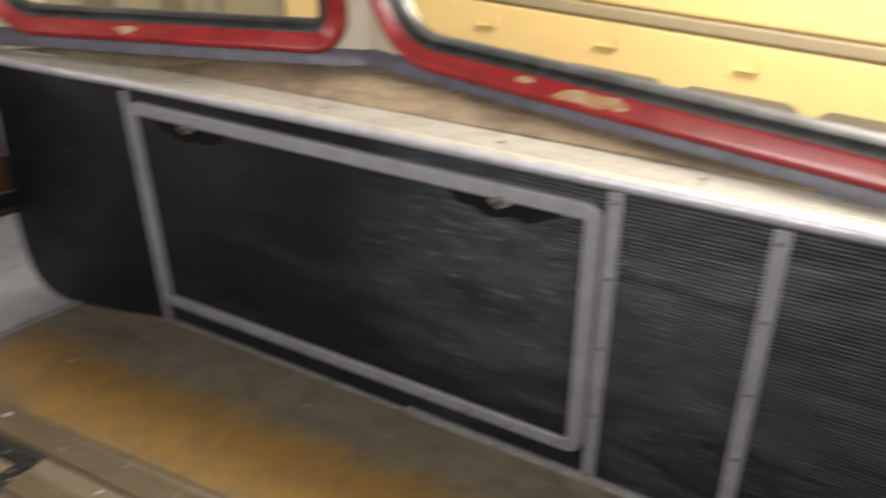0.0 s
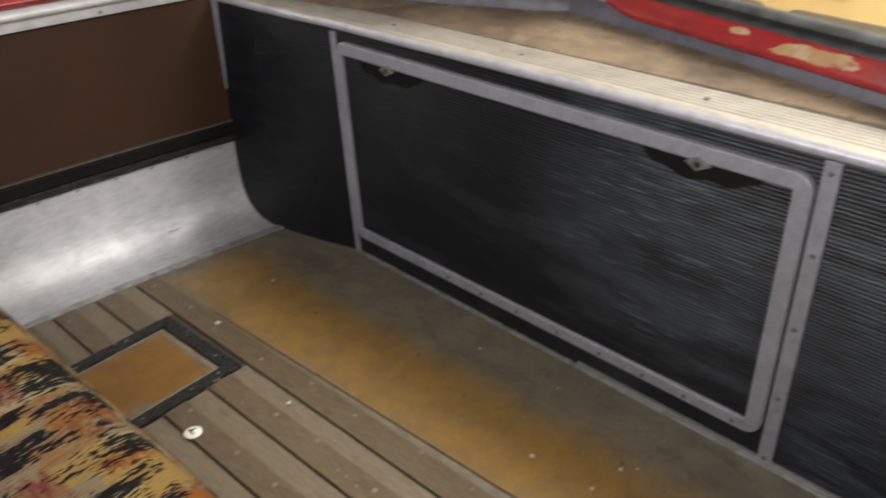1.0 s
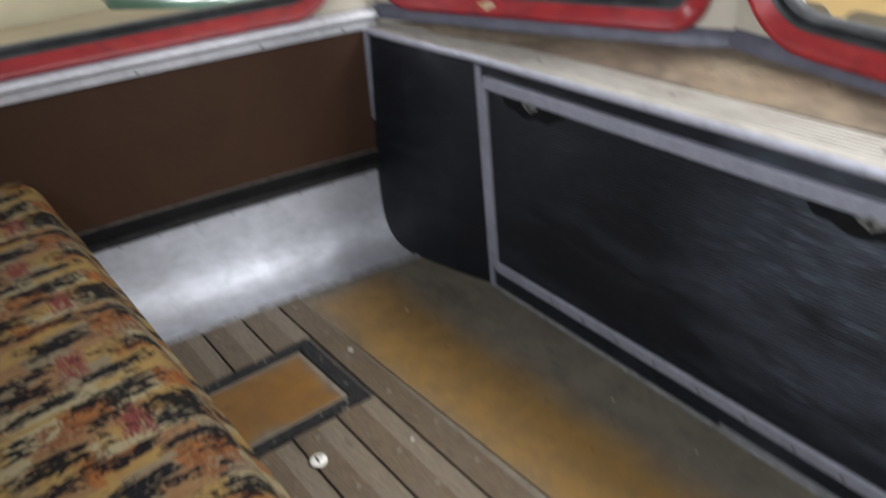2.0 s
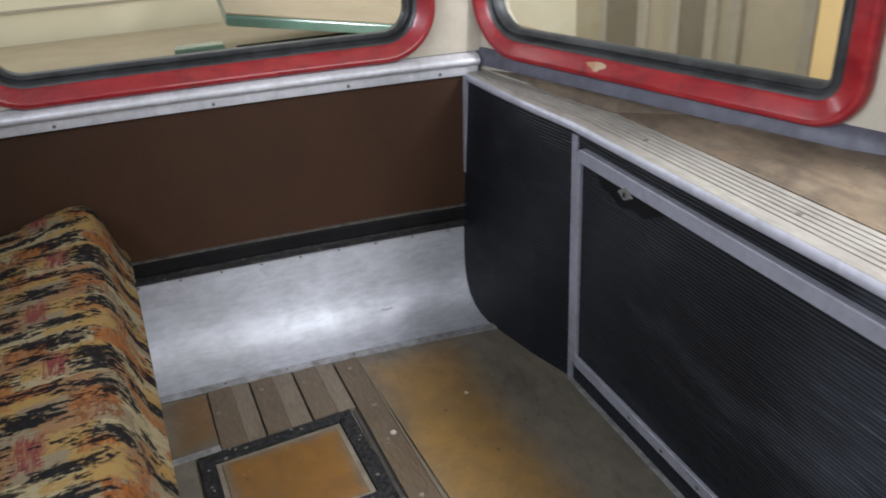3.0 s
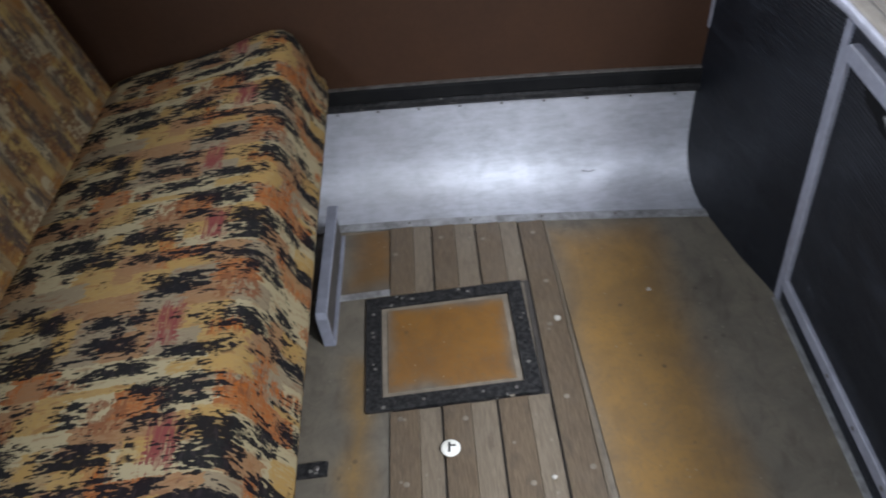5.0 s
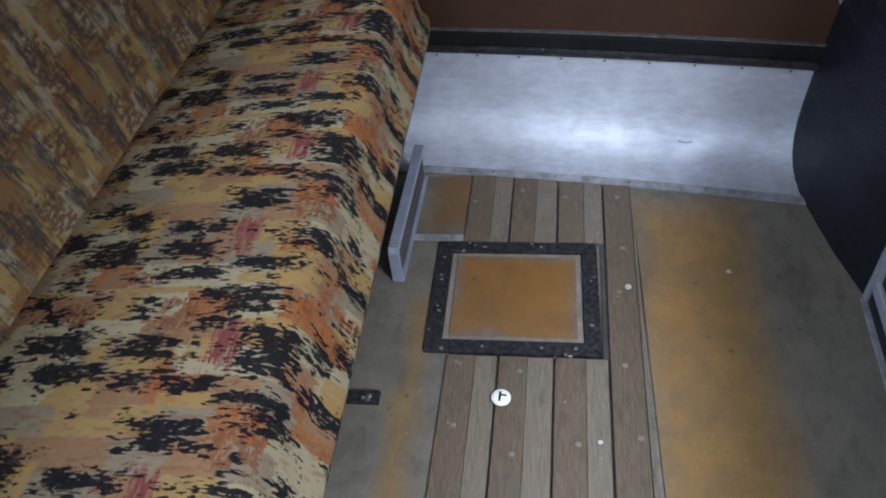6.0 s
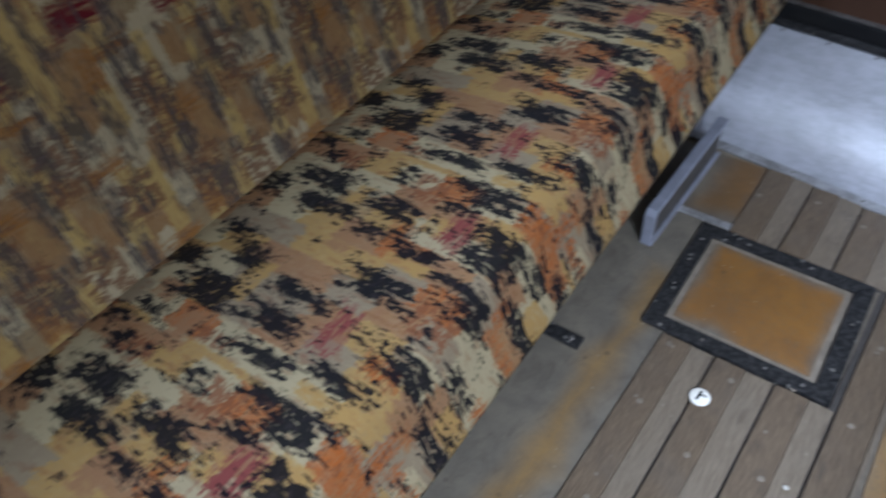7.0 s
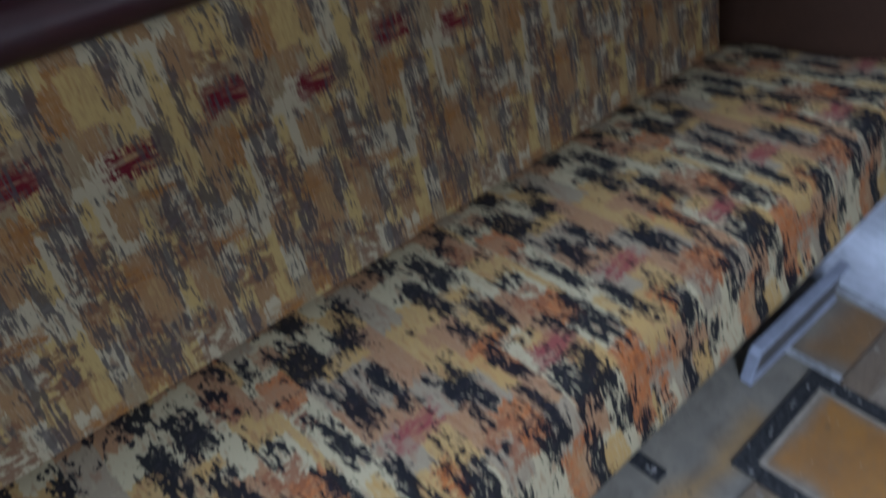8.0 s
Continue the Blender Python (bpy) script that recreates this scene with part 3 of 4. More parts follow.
def plan_sheet(name, pts, z0, z1, material, label, parent):
    bm = bmesh.new()
    lo, hi = [bm.verts.new((x, y, z0)) for x, y in pts], [bm.verts.new((x, y, z1)) for x, y in pts]
    bm.faces.new(lo[::-1])
    bm.faces.new(hi)
    for i in range(len(pts)):
        j = (i + 1) % len(pts)
        bm.faces.new((lo[i], lo[j], hi[j], hi[i]))
    return part(name, bm, material, parent, label)


east = aisle(0.240, -2.4, 0), aisle(0.240, 0.33, 0)
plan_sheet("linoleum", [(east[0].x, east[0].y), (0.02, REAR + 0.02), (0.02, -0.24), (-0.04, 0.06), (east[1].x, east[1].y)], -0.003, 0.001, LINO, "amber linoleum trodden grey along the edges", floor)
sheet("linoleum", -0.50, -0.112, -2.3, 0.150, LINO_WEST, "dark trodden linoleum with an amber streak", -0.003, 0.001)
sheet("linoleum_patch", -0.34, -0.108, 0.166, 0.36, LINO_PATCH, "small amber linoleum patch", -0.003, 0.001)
sheet("joint_strip", -0.245, -0.110, 0.150, 0.166, ALU_DIRTY, "worn aluminium joint strip", -0.003, 0.004)


def cove_q(p):
    """How far along the aisle a strip at p reaches the foot of the end wall."""
    q = 0.34
    for _ in range(8):
        v = aisle(p, q, 0)
        q += end_y(v.x) - 0.011 - v.y
    return q


def run(a, b, q0, q1, z0, z1, material, name="wooden_strip", label="", bevel=0.0012):
    """A strip along the aisle; the strips lie a degree off the hatch."""
    return part(name, box(a, b, q0, q1, z0, z1, bevel, at=lambda p, q, z: aisle(p + 0.020 * q, q, z)), material, floor, label)


STRIPS = [(-0.112, -0.061), (-0.018, 0.031), (0.080, 0.132), (0.175, 0.229)]
# dark underlay that stands in for the shadow lines beside the strips
run(-0.115, 0.236, -2.3, -0.143, -0.0035, -0.002, DULL, "strip_bed", "dark sheet giving the gaps between strips their shadow")
run(-0.115, 0.236, 0.143, cove_q(0.22), -0.0035, -0.002, DULL, "strip_bed", "dark sheet giving the gaps between strips their shadow")
run(0.163, 0.236, -0.1425, 0.1425, -0.0035, -0.002, DULL, "strip_bed", "dark sheet giving the gaps between strips their shadow")
for k, (a, b) in enumerate(STRIPS):
    spans = ((-2.3, cove_q(b)),) if k == 3 else ((-2.3, -0.146), (0.146, cove_q(b)))
    for q0, q1 in spans:
        run(a, b, q0, q1, -0.003, 0.006, WOOD)
        if k < 3:
            run(b + 0.0005, STRIPS[k + 1][0] - 0.0045, q0, q1, -0.0015, 0.0035, PALE_WOOD, "worn_strip", "pale worn strip between the dark ones")
run(0.2305, 0.2355, -2.3, cove_q(0.236), -0.0015, 0.003, PALE_WOOD, "edge_strip", "thin pale edge strip")
for q in spread(-0.9, 0.28, 9):
    for a in (-0.085, 0.007, 0.107, 0.203):
        if abs(q) > 0.16 or a > 0.2:
            part("nail_head", disc(aisle(a + random.uniform(-0.012, 0.012), q + random.uniform(-0.03, 0.03), 0.006), (0, 0, 1), 0.005, 0.0008, 10), GROOVE, floor)

tagged(part("wall_base", box(-1.75, 0.0, REAR, 0.15, -0.9, -0.062, 0.01), DULL), "dull dark base under the vehicle floor", "wall", kind="structure")

# floor hatch
hatch = thing("floor_hatch", aisle(0, 0, 0), "amber floor hatch lid in a black riveted metal frame", "floor hatch")
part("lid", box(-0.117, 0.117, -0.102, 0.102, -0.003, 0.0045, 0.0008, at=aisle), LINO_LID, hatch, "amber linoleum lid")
part("lid_edge", box(-0.128, 0.128, -0.112, 0.112, -0.003, 0.0025, 0.001, at=aisle), GROOVE, hatch, "worn grey lid edge")
OUT, INN = (0.159, 0.141), (0.129, 0.113)
for k in range(4):
    sx = ((-1, -1), (1, -1), (1, 1), (-1, 1))
    (ax, ay), (bx, by) = sx[k], sx[(k + 1) % 4]
    pts = [(ax * OUT[0], ay * OUT[1]), (bx * OUT[0], by * OUT[1]), (bx * INN[0], by * INN[1]), (ax * INN[0], ay * INN[1])]
    pts = [(x * 0.999, y * 0.999) for x, y in pts]
    bar = part("frame_bar", block(bmesh.new(), [aisle(x, y, z) for z in (-0.003, 0.008) for x, y in pts], 0.0015), DARK_METAL, hatch, "blackened metal frame bar")
    n = 5 if k % 2 == 0 else 4
    for i in range(n):
        f = (i + 0.6 + random.uniform(-0.12, 0.12)) / (n + 0.2)
        x = (ax + (bx - ax) * f) * (OUT[0] + INN[0]) / 2
        y = (ay + (by - ay) * f) * (OUT[1] + INN[1]) / 2
        part("rivet", disc(aisle(x, y, 0.008), (0, 0, 1), random.uniform(0.0024, 0.0038), 0.0016, 10), SCREW if random.random() < 0.55 else DARK_METAL, bar, "worn rivet")

# ---------------------------------------------------------------- end wall
xs = spread(WEST, -0.03, 30)
line = [(lambda a, b, x=x: Vector((x, end_y(x) + a, b))) for x in xs]
end_wall = part("wall_end", sweep([(0.155, -0.05), (0.155, 0.66), (0.24, 0.66), (0.24, -0.05)], line, closed=True), DARK)
tagged(end_wall, "bowed end wall of the vehicle below the window", "wall", kind="structure")
cove_profile = [(0.0, 0.0), (0.03, 0.002), (0.06, 0.008), (0.088, 0.021), (0.112, 0.043), (0.129, 0.073), (0.139, 0.108), (0.145, 0.15), (0.148, 0.19), (0.15, 0.228)]
cove = part("cove_panel", sweep(cove_profile + [(a + 0.003, b - 0.003) for a, b in cove_profile[::-1]], line, closed=True), COVE, end_wall, "curved brushed metal kick panel")
smooth(cove)
part("foot_strip", sweep([(-0.010, 0.001), (-0.010, 0.004), (0.012, 0.006), (0.012, 0.001)], line, closed=True), ALU_DIRTY, end_wall, "thin worn metal edge")
part("black_rail", sweep([(0.140, 0.244), (0.136, 0.247), (0.136, 0.272), (0.141, 0.276), (0.156, 0.276), (0.156, 0.244)], line, closed=True), DARK, end_wall, "black rubber strip")
part("chipped_rail", sweep([(0.140, 0.224), (0.134, 0.230), (0.134, 0.239), (0.140, 0.243), (0.156, 0.243), (0.156, 0.224)], line, closed=True), DARK_METAL, end_wall, "black painted rail with chipped paint")
part("rail_lip", sweep([(0.140, 0.2775), (0.140, 0.2800), (0.156, 0.2805), (0.156, 0.2765)], line, closed=True), SCREW, end_wall)
part("brown_panel", sweep([(0.150, 0.276), (0.150, 0.608), (0.157, 0.608), (0.157, 0.276)], line, closed=True), BROWN, end_wall, "dark brown laminate panel")
sill = part("window_sill", sweep([(0.140, 0.601), (0.138, 0.604), (0.138, 0.622), (0.126, 0.626), (0.122, 0.632), (0.124, 0.640), (0.134, 0.646), (0.160, 0.652), (0.24, 0.652), (0.24, 0.601)], line, closed=True), SILL, end_wall, "bright aluminium sill moulding")
smooth(sill, 50)
for x in (-1.2, -0.93, -0.62, -0.33, -0.12):
    part("screw", disc((x, end_y(x) + 0.138, 0.609), (0, -1, 0), 0.004, 0.001, 10), SCREW, end_wall)
for x in spread(-0.86, -0.12, 9):
    part("rivet", disc((x, end_y(x) + 0.148, 0.214), (0, -1, 0), 0.0032, 0.001, 8), SCREW, end_wall)
for x in (-0.72, -0.58, -0.42, -0.26):
    part("rivet", disc((x, end_y(x) + 0.002, 0.006), (0, -0.3, 1), 0.003, 0.001, 8), SCREW, end_wall)

part("scratch", tube([(x, end_y(x) + 0.1105 + 0.001 * math.sin(x * 300), 0.0455 + 0.002 * math.sin(x * 170)) for x in spread(-0.318, -0.288, 7)], 0.0011, 6), ALU_DIRTY, end_wall, "short dark scratch")

RED_PROFILE = [(-0.004, -0.003), (0.0, -0.008), (0.008, -0.012), (0.028, -0.021), (0.033, -0.023), (0.038, -0.022), (0.042, -0.017), (0.045, -0.008), (0.044, 0.004), (-0.004, 0.004)]
GASKET_PROFILE = [(-0.022, 0.012), (-0.020, 0.002), (-0.013, -0.005), (-0.010, -0.001), (-0.006, -0.001), (-0.004, -0.008), (0.003, -0.010), (0.003, 0.02), (-0.022, 0.02)]


def window(name, s0, s1, z0, z1, r, place, outer, label, thick=0.05, r2=None):
    """A wall panel with a red-framed window: outer gives the panel's ends."""
    rim = rounded(s0, s1, z0, z1, r, 8, 10, r2)
    wall = part("wall_" + name, pierced(rim, outer[0], outer[1], outer[2], outer[3], place, thick), CREAM)
    tagged(wall, "cream painted metal wall round a window", "wall", kind="structure")
    win = thing("window_" + name, place((s0 + s1) / 2, 0, z0), label, "window", kind="structure")
    f = smooth(part("window_frame", ring_part(rim, RED_PROFILE, place), RED, win, "red painted frame with chipped paint"), 60)
    g = smooth(part("window_rubber", ring_part(rim, GASKET_PROFILE, place), RUBBER, win, "dark grey rubber seal"), 60)
    bm = bmesh.new()
    lo, hi = [], []
    for s in spread(s0 - 0.002, s1 + 0.002, 12):
        lo.append(bm.verts.new(place(s, 0.014, z0 - 0.002)))
        hi.append(bm.verts.new(place(s, 0.014, z1 + 0.002)))
    for k in range(11):
        bm.faces.new((lo[k], lo[k + 1], hi[k + 1], hi[k]))
    pane = part("pane", bm, GLASS, win, "clear glass pane")
    pane.visible_shadow = False
    return win


window("end", -1.03, -0.165, 0.692, 1.30, 0.075, end_at, (WEST, 0.0, 0.652, ROOF), "end window with a dark red frame")

# ---------------------------------------------------------------- side wall
A, B, C = Vector((-0.045, 0.24)), Vector((0.25, -0.72)), Vector((0.03, -1.95))


def along(a, b, fall):
    d = (b - a).normalized()
    out = Vector((-d.y, d.x))

    def place(s, depth, z):
        v = a + d * s + out * depth
        return Vector((v.x, v.y, z - fall * max(s, 0)))
    return place


corner_at, side_at = along(A, B, 0.018), along(B, C, 0.05)
LEN1, LEN2 = (B - A).length, (C - B).length
window("corner", 0.135, 0.915, 0.693, 1.30, 0.09, corner_at, (0.0, LEN1, 0.56, ROOF), "corner window with a chipped red frame", r2=0.035)
window("side", 0.055, 1.10, 0.678, 1.32, 0.12, side_at, (0.0, LEN2, 0.54, ROOF), "side window with a chipped red frame")

# painted cove between ledge and windows: along each wall, the height at which the ledge meets it
def wall_foot(s, first):
    return 0.637 - 0.018 * s if first else 0.623 - 0.050 * s


trim_profile = [(-0.016, -0.012), (-0.014, 0.004), (-0.010, 0.012), (-0.003, 0.022), (0.004, 0.027), (0.004, -0.012)]
for place, length, first in ((along(A, B, 0), LEN1, True), (along(B, C, 0), LEN2, False)):
    t = part("trim", sweep(trim_profile, [(lambda a, b, s=s: place(s, a, b + wall_foot(s, first))) for s in spread(0.0, length, 8)], closed=True), LAVENDER)
    tagged(smooth(t, 60), "grey-blue painted cove trim under the windows", "trim", kind="structure")

# ---------------------------------------------------------------- black wall
W0, W1, W2 = Vector((-0.105, 0.26)), Vector((0.0, -0.262)), Vector((0.0, REAR))


def ribs(z0, z1, pitch=0.0066, deep=0.0008, back=0.012):
    out = []
    k = int((z1 - z0) / pitch)
    for i in range(k):
        z = z0 + (z1 - z0) * i / k
        out += [(0.0, z), (-deep, z + pitch * 0.25), (-deep, z + pitch * 0.6), (0.0, z + pitch * 0.85)]
    return out + [(0.0, z1), (back, z1), (back, z0)]


def side_station(y, top):
    return lambda u, z: Vector((u, y, z * (top + 0.007) / 0.566))


black = part("wall_side", sweep(ribs(0.0, 0.566), [side_station(-0.262, 0.566), side_station(-0.9, 0.557), side_station(-1.6, 0.543), side_station(REAR, 0.534)], closed=True), BLACK)
tagged(black, "black ribbed vinyl side wall with aluminium strips", "wall", kind="structure")


def corner_station(x, y, lean, top=0.592):
    return lambda u, z: Vector((x + u + lean * z / 0.6, y, z * (top + 0.007) / 0.592))


part("corner_panel", sweep(ribs(0.0, 0.592), [corner_station(-0.100, 0.26, 0.044), corner_station(-0.092, 0.15, 0.042), corner_station(-0.066, 0.0, 0.022, 0.58), corner_station(-0.036, -0.14, 0.014, 0.572), corner_station(0.0, -0.262, 0.0, 0.566)], closed=True), BLACK, black, "black ribbed vinyl panel")


def strip(y, half, z0, z1, screws, x=-0.003, label="flat aluminium cover strip"):
    st = part("cover_strip", box(x - 0.002, 0.004, y - half, y + half, z0, z1, 0.0012), FRAME_ALU, black, label)
    for z in screws:
        part("screw", disc((x - 0.002, y + random.uniform(-0.001, 0.001), z), (-1, 0, 0), 0.0042, 0.0012, 10), SCREW, st)


strip(-0.260, 0.0095, 0.0, 0.560, ())
strip(-1.330, 0.0115, 0.004, 0.548, (0.015, 0.145, 0.279, 0.406, 0.531))
strip(-1.556, 0.0115, 0.004, 0.540, (0.026, 0.153, 0.276, 0.40, 0.52))
strip(-1.90, 0.0115, 0.004, 0.536, (0.026, 0.153, 0.276, 0.40, 0.52))
part("foot_strip", box(-0.012, 0.002, REAR, -0.262, 0.0015, 0.004, 0.001), ALU_DIRTY, black, "worn aluminium floor edging")
part("foot_strip", box(-0.007, 0.002, REAR, -0.95, 0.0045, 0.012, 0.001), ALU, black, "worn aluminium floor edging")
# strip in the corner between the brown and the black panels
part("corner_strip", block(bmesh.new(), [Vector(v) for v in ((-0.0710, 0.142, 0.365), (-0.0690, 0.142, 0.365), (-0.0690, 0.152, 0.365), (-0.0710, 0.152, 0.365), (-0.0625, 0.138, 0.592), (-0.0525, 0.138, 0.592), (-0.0525, 0.152, 0.592), (-0.0625, 0.152, 0.592))], 0.001), FRAME_ALU, black, "narrow aluminium corner strip")

# locker door
door = thing("locker_door", (0, -0.79, 0.05), "black ribbed locker door in an aluminium frame, closed", "locker door")


def door_at(s, d, z):
    """The door's top falls a little towards the rear, with the ledge; its hinge-side bar is narrow."""
    if s > -0.296:
        s = -0.296 + (s + 0.296) * 0.62
    return Vector((d, s, z + 0.0172 * (s + 0.8) * (z - 0.081) / 0.4275))


part("door_panel", sweep(ribs(0.072, 0.525), [(lambda u, z, y=y: door_at(y, u - 0.006, z)) for y in (-0.284, -1.302)], closed=True), BLACK, door, "black ribbed panel")
door_rim = rounded(-1.290, -0.296, 0.081, 0.5085, 0.003, 5, 6)
low = smooth(part("door_frame", ring_part(door_rim, [(-0.001, -0.004), (-0.001, -0.0125), (0.0003, -0.0140), (0.0232, -0.0140), (0.0250, -0.0122), (0.0250, 0.002), (-0.001, 0.002)], door_at), FRAME_ALU, door, "flat grey aluminium door frame"), 20)
for y in (-0.50, -0.60, -0.70, -0.80, -0.905, -1.005, -1.098, -1.181, -1.269):
    part("screw", disc((-0.0140, y, 0.067), (-1, 0, 0), 0.0042, 0.0012, 10), SCREW, low)
for y, z in ((-0.449, 0.514), (-1.150, 0.504)):
    # each recess is a flat black half-moon, its shade given by colour
    bm = bmesh.new()
    n = 20
    for x in (-0.0098, -0.0075):
        vs = [bm.verts.new((x, y + 0.098 * math.cos(math.pi * k / n), z + 0.004 - (0.038 + 0.004 * math.sin(5 * k)) * math.sin(math.pi * k / n) ** 0.8)) for k in range(n + 1)]
        bm.faces.new(vs)
    part("finger_recess", bm, DARK, door, "flat black shape for a shaded finger recess")
    bm = bmesh.new()
    lo = [bm.verts.new((-0.014, y + a, z + b - 0.006)) for a, b in ((-0.023, 0), (0, -0.012), (0.023, 0), (0, 0.012))]
    hi = [bm.verts.new((-0.0175, y + a * 0.85, z + b * 0.85 - 0.006)) for a, b in ((-0.023, 0), (0, -0.012), (0.023, 0), (0, 0.012))]
    bm.faces.new(hi)
    for k in range(4):
        bm.faces.new((lo[k], lo[(k + 1) % 4], hi[(k + 1) % 4], hi[k]))
    latch = part("latch", bm, CHROME, door, "diamond-shaped chrome latch plate")
    part("latch_core", disc((-0.0175, y, z - 0.006), (-1, 0, 0), 0.005, 0.002, 12), DARK_METAL, latch)

# ---------------------------------------------------------------- ledge
ledge_rows = [(-0.040, 0.24, A.lerp(B, 0.0), 0.636), (-0.029, 0.20, A.lerp(B, 0.042), 0.635), (0.014, 0.0, A.lerp(B, 0.25), 0.633), (0.046, -0.14, A.lerp(B, 0.396), 0.630), (0.082, -0.262, A.lerp(B, 0.523), 0.627), (0.086, -0.5, A.lerp(B, 0.77), 0.623), (0.086, -0.72, B, 0.621),
              (0.086, -1.0, B.lerp(C, 0.228), 0.609), (0.086, -1.29, B.lerp(C, 0.463), 0.594), (0.078, -1.66, B.lerp(C, 0.764), 0.577), (0.05, -1.95, C, 0.555), (0.05, REAR, Vector((0.06, REAR)), 0.54)]
bm = bmesh.new()
rows = []
for x, y, w, z in ledge_rows:
    near = 0.590 + max(0.0, y + 0.262) * 0.04 if y > -0.3 else 0.590 - 0.0126 * (-y - 0.262)
    rows.append([bm.verts.new(v) for v in ((x, y, near), (w.x + 0.012, w.y, z), (w.x + 0.012, w.y, z - 0.03), (x, y, near - 0.025))])
for r, q in zip(rows, rows[1:]):
    for k in range(4):
        bm.faces.new((r[k], r[(k + 1) % 4], q[(k + 1) % 4], q[k]))
bm.faces.new(rows[0])
bm.faces.new(rows[-1][::-1])
ledge = part("ledge", bm, LEDGE)
tagged(ledge, "scuffed brown window ledge with a fluted aluminium edge", "ledge", kind="structure")
flutes = [(-0.010, 0.577), (-0.012, 0.564), (-0.012, 0.572), (-0.008, 0.579), (0.0, 0.581)]
GROOVES = [0.012 + i * 0.0118 for i in range(6)]
for u in GROOVES:
    flutes += [(u, 0.581), (u + 0.0006, 0.5775), (u + 0.0036, 0.5775), (u + 0.0042, 0.581)]
flutes += [(0.086, 0.581), (0.088, 0.5835), (0.088, 0.566), (0.0, 0.566), (0.0, 0.577)]


def nosing_at(x, y, rise, narrow):
    return lambda a, b: Vector((x + a * narrow, y, b + rise + 0.007))


stations = [nosing_at(-0.060, 0.20, 0.022, 0.38), nosing_at(-0.042, 0.0, 0.014, 0.66), nosing_at(-0.020, -0.14, 0.006, 0.86), nosing_at(0.0, -0.262, 0.0, 1.0), nosing_at(0.0, -0.9, -0.008, 1.0), nosing_at(0.0, -1.6, -0.022, 1.0), nosing_at(0.0, REAR, -0.03, 1.0)]
nose = part("edge_profile", sweep(flutes, stations, closed=True), NOSING, ledge, "fluted aluminium edge profile")
lip = [(-0.0105, 0.5795), (-0.0145, 0.5765), (-0.0155, 0.5710), (-0.0145, 0.5655), (-0.0105, 0.5620), (-0.0040, 0.5620), (-0.0040, 0.5655), (-0.0085, 0.5770)]
smooth(part("front_lip", sweep(lip, stations, closed=True), LIP, ledge, "rounded grey front lip"), 60)
# dark strips on the groove floors deepen the shade between the flutes
for u in GROOVES:
    part("groove_shade", sweep([(u + 0.0003, 0.5772), (u + 0.0003, 0.5790), (u + 0.0039, 0.5790), (u + 0.0039, 0.5772)], stations, closed=True), ALU_DIRTY, nose, "dark strip for the shade in a groove")
for y in (-0.10, -0.42, -0.764, -1.124, -1.438, -1.80):
    part("screw", disc((0.04 if y < -0.2 else 0.0, y, 0.588 - 0.012 * max(0, -y - 0.3)), (0, 0, 1), 0.0052, 0.0015, 10), SCREW, nose)

# ---------------------------------------------------------------- closing walls and roof
tagged(part("wall_west", box(WEST - 0.05, WEST, REAR, 0.3, 0.0, 0.85), CREAM), "cream painted wall behind the bench", "wall", kind="structure")
tagged(part("wall_west_upper", box(WEST - 0.05, WEST, REAR, 0.3, 1.45, ROOF), CREAM), "cream painted wall above the far windows", "wall", kind="structure")
tagged(part("wall_rear", box(WEST - 0.05, 0.35, REAR - 0.05, REAR, 0.0, ROOF), CREAM), "cream painted wall closing the vehicle", "wall", kind="structure")
tagged(part("wall_side_rear", box(0.03, 0.10, REAR, -1.95, 0.55, ROOF), CREAM), "cream painted side wall", "wall", kind="structure")
tagged(part("ceiling", box(WEST - 0.05, 0.45, REAR - 0.05, 0.5, ROOF, ROOF + 0.04), CREAM), "cream painted ceiling", "ceiling", kind="structure")

# ---------------------------------------------------------------- bench
bench = thing("bench_seat", aisle(-0.375, -0.4, 0), "long upholstered bench in orange, cream and black printed cloth", "bench")
Q0, Q1 = -2.1, 0.497
seat_pts = [(-0.640, 0.30), (-0.640, 0.375), (-0.618, 0.392), (-0.585, 0.400), (-0.52, 0.410), (-0.45, 0.418), (-0.38, 0.423), (-0.31, 0.425), (-0.270, 0.426), (-0.247, 0.4235), (-0.232, 0.415), (-0.221, 0.396),
            (-0.212, 0.370), (-0.202, 0.338), (-0.187, 0.313), (-0.189, 0.298), (-0.205, 0.288), (-0.24, 0.284), (-0.60, 0.284)]
us = []
tot = 0.0
for i, (a, b) in enumerate(seat_pts):
    if i:
        tot += math.dist(seat_pts[i], seat_pts[i - 1])
    us.append(tot)
top = us[7] + 0.31
us = [u - top for u in us]
qs = [Q0] + spread(-2.0, Q1 - 0.05, 40) + [Q1 - 0.03, Q1 - 0.012, Q1 - 0.003, Q1]


def seat_station(q):
    e = max(0.0, (q - (Q1 - 0.05)) / 0.05)
    k = 1 - math.sqrt(max(0.0, 1 - e * e)) if e < 1 else 1.0
    sag = 0.003 * noise.noise(Vector((q * 5, 1.7, 0)))

    rise = math.exp(-((q - Q1) / 0.16) ** 2)

    def st(a, b):
        cx, cz = -0.39, 0.345
        b += 0.030 * rise * math.exp(-((a + 0.25) / 0.11) ** 2) * (b - 0.28) / 0.14
        return aisle(a + (cx - a) / abs(cx - a) * 0.009 * k, q, b + ((cz - b) / abs(cz - b) * 0.010 * k) + sag + 0.002 * noise.noise(Vector((a * 14, q * 9, 0))))
    return st


